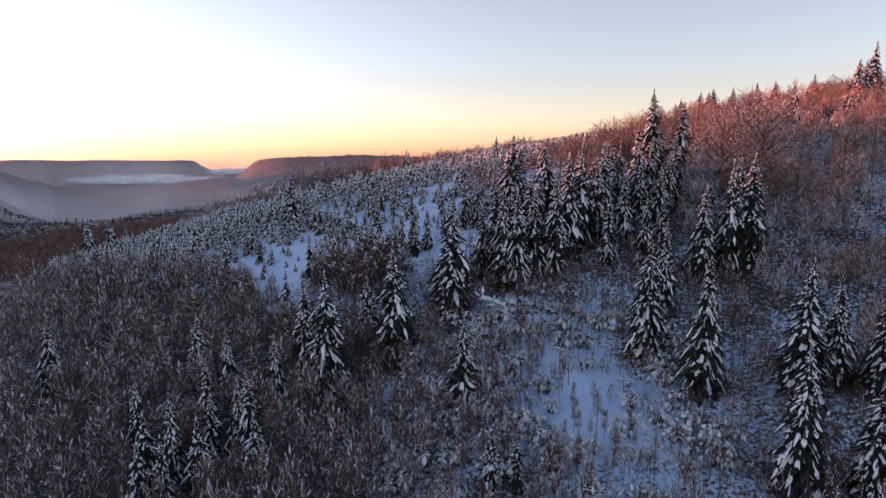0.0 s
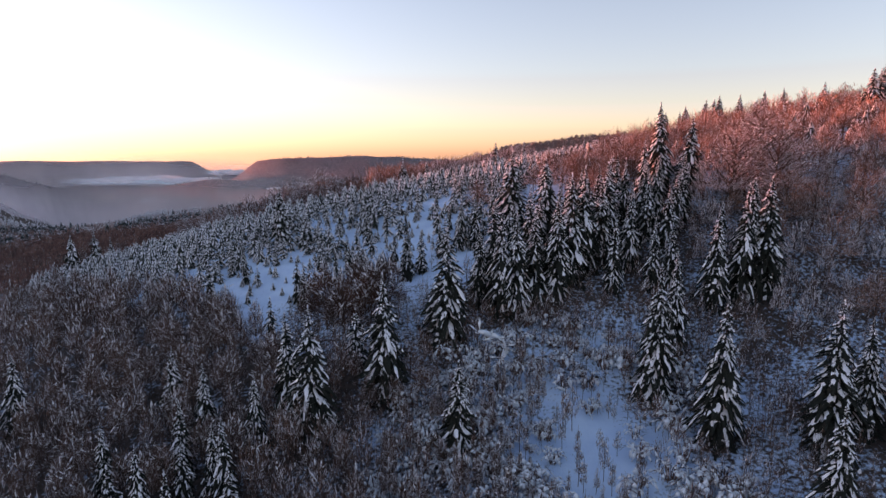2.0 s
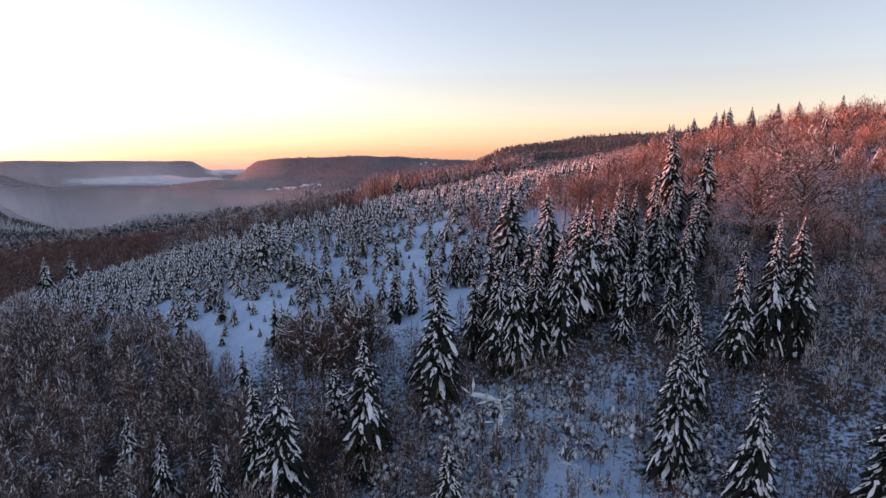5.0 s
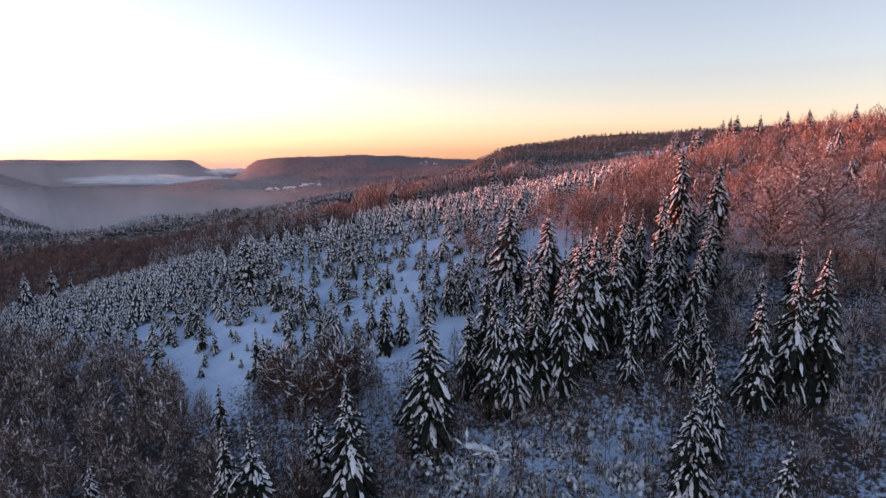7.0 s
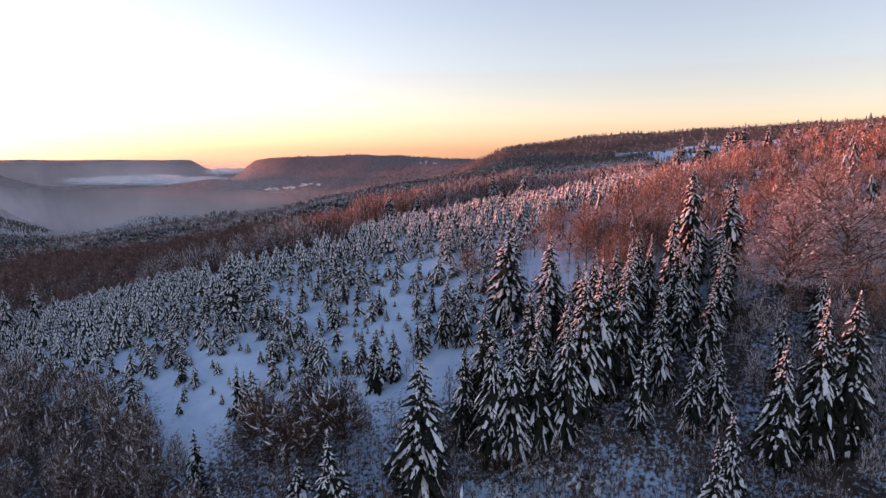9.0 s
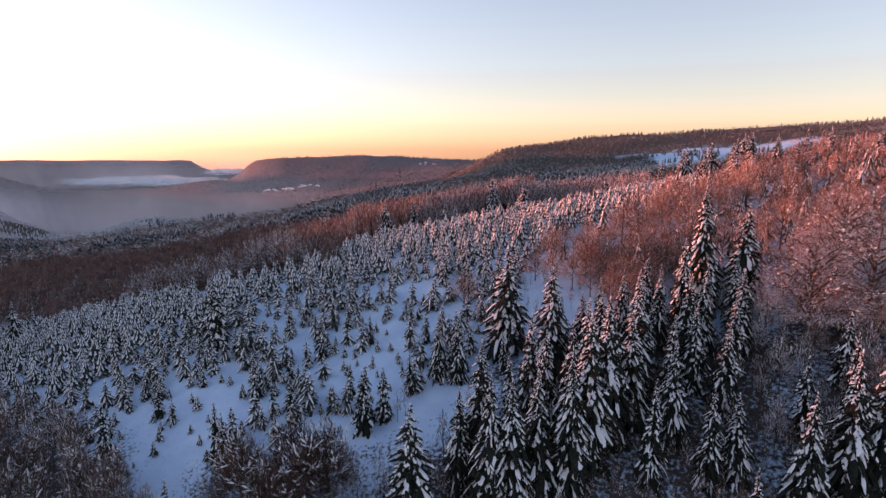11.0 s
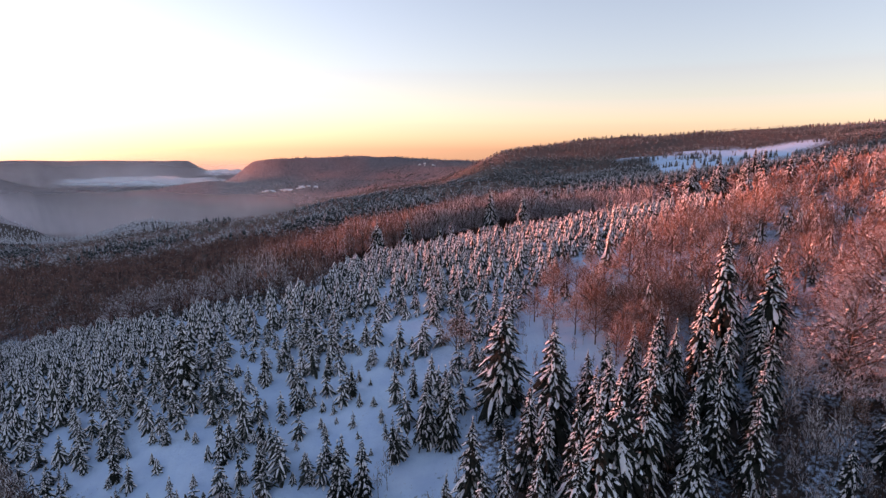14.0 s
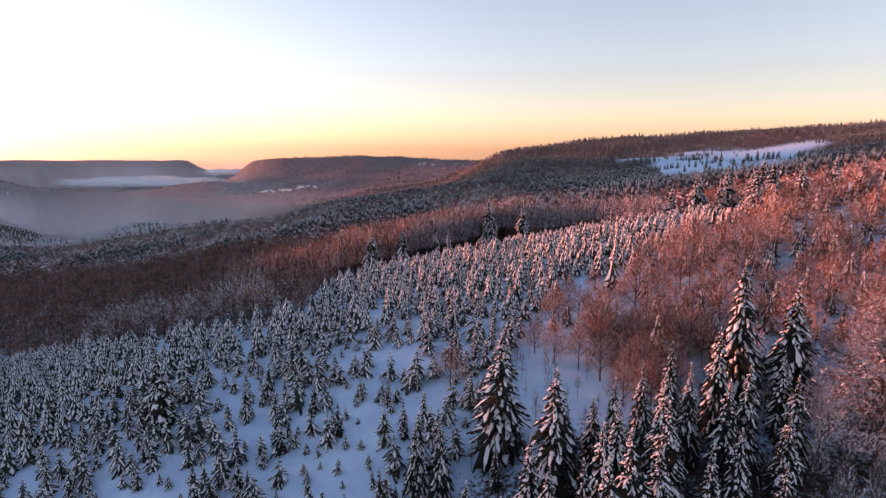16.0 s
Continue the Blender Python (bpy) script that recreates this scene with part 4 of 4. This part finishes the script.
# four each: dark spruces, brown beeches, frosted beeches, frosted spruces
far_models = [far_spruce(rng) for _ in range(4)] + [far_bare(rng) for _ in range(4)] + [far_bare(rng, 2) for _ in range(4)] + [far_spruce(rng, 3) for _ in range(4)]
rows, step, d = [], 6.2, 330.0
while d < 3900:
    left = 0.86 * d + 80
    right = left if d < 2300 else 0.2 * d
    n = int((left + right) / step)
    for i in range(n):
        rows.append((11 - left + (left + right) * (i + rng.random()) / n, 80 + d + rng.uniform(-0.5, 0.5) * step, d))
    d += step * 0.95
    step = 6.2 + (d - 310) * 0.0078
px, py = np.array([r[0] for r in rows]), np.array([r[1] for r in rows])
taken = inside(px, py, FAR_LEFT_WOOD) | inside(px, py, ROW_WOOD) | inside(px, py, PLANTING)
spots = []
for (x, y, d), used in zip(rows, taken):
    u = (x - 11) / d
    if used or (pasture(x, y) and rng.random() < (0.95 if d > 1050 else 0.93)):
        continue
    kind = noise.noise(Vector((x * 0.006, y * 0.006, 1.0))) + 0.5 * noise.noise(Vector((x * 0.02, y * 0.02, 5.0))) + (0.02 if u > 0.1 else -0.14 if u > -0.3 else -0.24)
    which = rng.randrange(4) if kind + rng.uniform(-0.2, 0.2) > 0 else 4 + rng.randrange(4)
    if u < -0.42 - rng.uniform(0, 0.14) and 1020 < d < 2350:
        which = (12 if rng.random() < 0.6 else 8) + rng.randrange(4)
    elif which > 3 and rng.random() < (0.25 if u > 0.1 else 0.35):
        which += 4
    grown = 1 + d * 0.00016
    spots.append((which, x, y, rng.uniform(0.6, 1.1) * (1 if d < 700 else 0.8), rng.uniform(1.0, 1.35) * grown * (1.2 if d < 1000 else 1), rng.uniform(0, 6.28)))
stuff("far_woods", far_models, spots, [FAR_NEEDLES, FAR_TWIGS, FROSTED, FROSTED_NEEDLES], "snowy mixed forest covering the far slopes", "woods")


# ---- haze and mist over the valley ----
def mist_material(name, thick, scale, tone=(0.96, 0.95, 0.95)):
    """White mist: lit by the sky and the sun, thinner here and there."""
    k = Mat(name, 1.0)
    t = k.t.nodes
    t.remove(k.b)
    at = t.new("ShaderNodeAttribute")
    at.attribute_name = "thickness"
    n = k.ramp(k.noise(scale, 5), 0.3, 0.7)
    fac = k.sum(k.sum(at.outputs["Fac"], thick, "MULTIPLY"), k.sum(k.sum(n, 0.6, "MULTIPLY"), 0.4), "MULTIPLY")
    d, tr, clear = t.new("ShaderNodeBsdfDiffuse"), t.new("ShaderNodeBsdfTranslucent"), t.new("ShaderNodeBsdfTransparent")
    d.inputs["Color"].default_value = tr.inputs["Color"].default_value = (*tone, 1)
    both, mix = t.new("ShaderNodeMixShader"), t.new("ShaderNodeMixShader")
    k.link(d.outputs[0], both.inputs[1])
    k.link(tr.outputs[0], both.inputs[2])
    k.link(fac, mix.inputs[0])
    k.link(clear.outputs[0], mix.inputs[1])
    k.link(both.outputs[0], mix.inputs[2])
    k.link(mix.outputs[0], t["Material Output"].inputs["Surface"])
    return k.m


def haze_curtain(d, u0, u1, low, high, material, label):
    """A veil of damp air standing across the valley, thinning upwards and at its ends."""
    n, m = 60, 10
    verts, thick, faces = [], [], []
    for i in range(n + 1):
        s = i / n
        u = u0 + (u1 - u0) * s
        for j in range(m + 1):
            h = j / m
            dd = d + 120 * math.sin(u * 9 + d) + 60 * math.sin(u * 23 + h * 2)
            verts.append((11 + u * dd, 80 + dd, low + (high - low) * h))
            e = min(s / 0.12, (1 - s) / 0.25, 1)
            f = min((1 - h) / 0.5, 1)
            thick.append(max(e, 0) * f * f * (3 - 2 * f))
    for i in range(n):
        for j in range(m):
            a = i * (m + 1) + j
            faces.append((a, a + m + 1, a + m + 2, a + 1))
    me = bpy.data.meshes.new("valley_haze")
    me.from_pydata(verts, [], faces)
    me.attributes.new("thickness", "FLOAT", "POINT").data.foreach_set("value", thick)
    me.materials.append(material)
    me.shade_smooth()
    ob = tagged(new("valley_haze", me), label, "haze", kind="stuff")
    ob.visible_shadow = False
    return ob


HAZE, FAR_HAZE = mist_material("thin_haze", 0.72, 0.0012, (1.0, 0.88, 0.91)), mist_material("far_haze", 0.58, 0.0012, (1.0, 0.87, 0.9))
haze_curtain(1750, -1.2, -0.1, -260, 60, HAZE, "thin mauve haze over the frosted valley slope")
haze_curtain(3250, -1.2, -0.28, -200, 120, FAR_HAZE, "thin mauve haze before the far hills")
haze_curtain(4900, -1.2, 0.5, -200, 40, FAR_HAZE, "pale haze behind the far hills")
haze_curtain(9000, -1.2, 1.0, -300, 60, FAR_HAZE, "pale haze over the distant plain")


def mist_bank(u0, u1, d0, d1, z, tall, label):
    """Fog lying in the valley: a wavy lens of cloud with a top and an underside."""
    n = 40
    verts, thickness, faces = [], [], []
    for side in (1, -0.2):
        for i in range(n + 1):
            for j in range(n + 1):
                s, t = i / n, j / n
                d = d0 + (d1 - d0) * t
                x, y = 11 + (u0 + (u1 - u0) * s) * d, 80 + d
                edge = max(0.0, 1 - (2 * s - 1) ** 2) * max(0.0, 1 - (2 * t - 1) ** 2)
                bump = 0.6 + 0.7 * noise.fractal(Vector((x * 0.006, y * 0.006, z)), 0.6, 2.0, 4)
                verts.append((x, y, z + side * tall * edge * max(bump, 0.1)))
                thickness.append(min(1, edge * 1.6))
    w = (n + 1) * (n + 1)
    for k in (0, w):
        for i in range(n):
            for j in range(n):
                a = k + i * (n + 1) + j
                faces.append((a, a + n + 1, a + n + 2, a + 1))
    me = bpy.data.meshes.new("mist_bank")
    me.from_pydata(verts, [], faces)
    me.attributes.new("thickness", "FLOAT", "POINT").data.foreach_set("value", thickness)
    me.materials.append(MIST)
    me.shade_smooth()
    ob = tagged(new("mist_bank", me), label, "mist", kind="stuff")
    ob.visible_shadow = False


MIST = mist_material("white_mist", 1.7, 0.006, (0.86, 0.95, 1.0))
mist_bank(-0.7, -0.36, 3120, 4060, -98, 34, "bank of white mist lying along the valley floor")
mist_bank(-0.435, -0.335, 3750, 4300, -62, 38, "rising white mist in the gap between the hills")


# ---- the village in the valley ----
def plain_paint(name, c, rough=0.8):
    k = Mat(name, rough)
    k.colour(k.mix(k.ramp(k.noise(0.8), 0.3, 0.7), tuple(v * 0.85 for v in c), c))
    return k.m


PLASTER, DARK_GLASS = plain_paint("house_plaster", (0.55, 0.5, 0.46)), plain_paint("dark_window", (0.05, 0.05, 0.06), 0.3)


def make_house(long, deep, tall):
    ob = new("house")
    w, r = Buf(), Buf()
    a, b, e = long / 2, deep / 2, tall * 1.7
    w.add([(-a, -b, -6), (a, -b, -6), (a, b, -6), (-a, b, -6), (-a, -b, tall), (a, -b, tall), (a, b, tall), (-a, b, tall), (-a, 0, e), (a, 0, e)],
          [(0, 1, 5, 4), (1, 2, 6, 9, 5), (2, 3, 7, 6), (3, 0, 4, 8, 7)])
    o, k = 0.8, 0.6
    top = [(-a - o, -b - o, tall - 0.5), (a + o, -b - o, tall - 0.5), (a + o, 0, e + 0.1), (-a - o, 0, e + 0.1), (a + o, b + o, tall - 0.5), (-a - o, b + o, tall - 0.5)]
    r.add(top + [(x, y, z + k) for x, y, z in top], [(6, 7, 8, 9), (9, 8, 10, 11), (0, 3, 2, 1), (3, 5, 4, 2), (0, 1, 7, 6), (4, 5, 11, 10), (1, 2, 8, 7), (2, 4, 10, 8), (0, 6, 9, 3), (3, 9, 11, 5)])
    part("wall", w.mesh("wall", PLASTER), ob)
    part("roof", r.mesh("roof", SNOW), ob, "snow-covered pitched roof")
    for i in range(3):
        q = Buf()
        x = (i - 1) * long * 0.3
        q.add([(x - 1, -b - 0.05, 1.5), (x + 1, -b - 0.05, 1.5), (x + 1, -b - 0.05, 4), (x - 1, -b - 0.05, 4), (x - 1, -b + 0.1, 1.5), (x + 1, -b + 0.1, 1.5), (x + 1, -b + 0.1, 4), (x - 1, -b + 0.1, 4)],
              [(0, 1, 2, 3), (1, 5, 6, 2), (4, 0, 3, 7), (3, 2, 6, 7), (0, 4, 5, 1)])
        part("window", q.mesh("window", DARK_GLASS), ob)
    return tagged(ob, "distant village house with a snow-covered roof", "house")


HOUSES = [make_house(18, 11, 7), make_house(26, 12, 8), make_house(14, 10, 6)]
for u, d, count, wide, deep in ((-0.53, 2450, 16, 80, 90), (-0.44, 2330, 9, 40, 40), (-0.29, 2600, 14, 90, 40), (-0.24, 2650, 14, 60, 40), (-0.04, 3300, 6, 90, 40)):
    for i in range(count):
        x, y = 11 + u * d + rng.uniform(-1, 1) * wide, 80 + d + rng.uniform(-1, 1) * deep
        put(HOUSES[rng.randrange(3)], x, y, rng.uniform(0.45, 0.7), 1.0, rng.uniform(-0.8, 0.8), 0.0, "houses of the valley village")
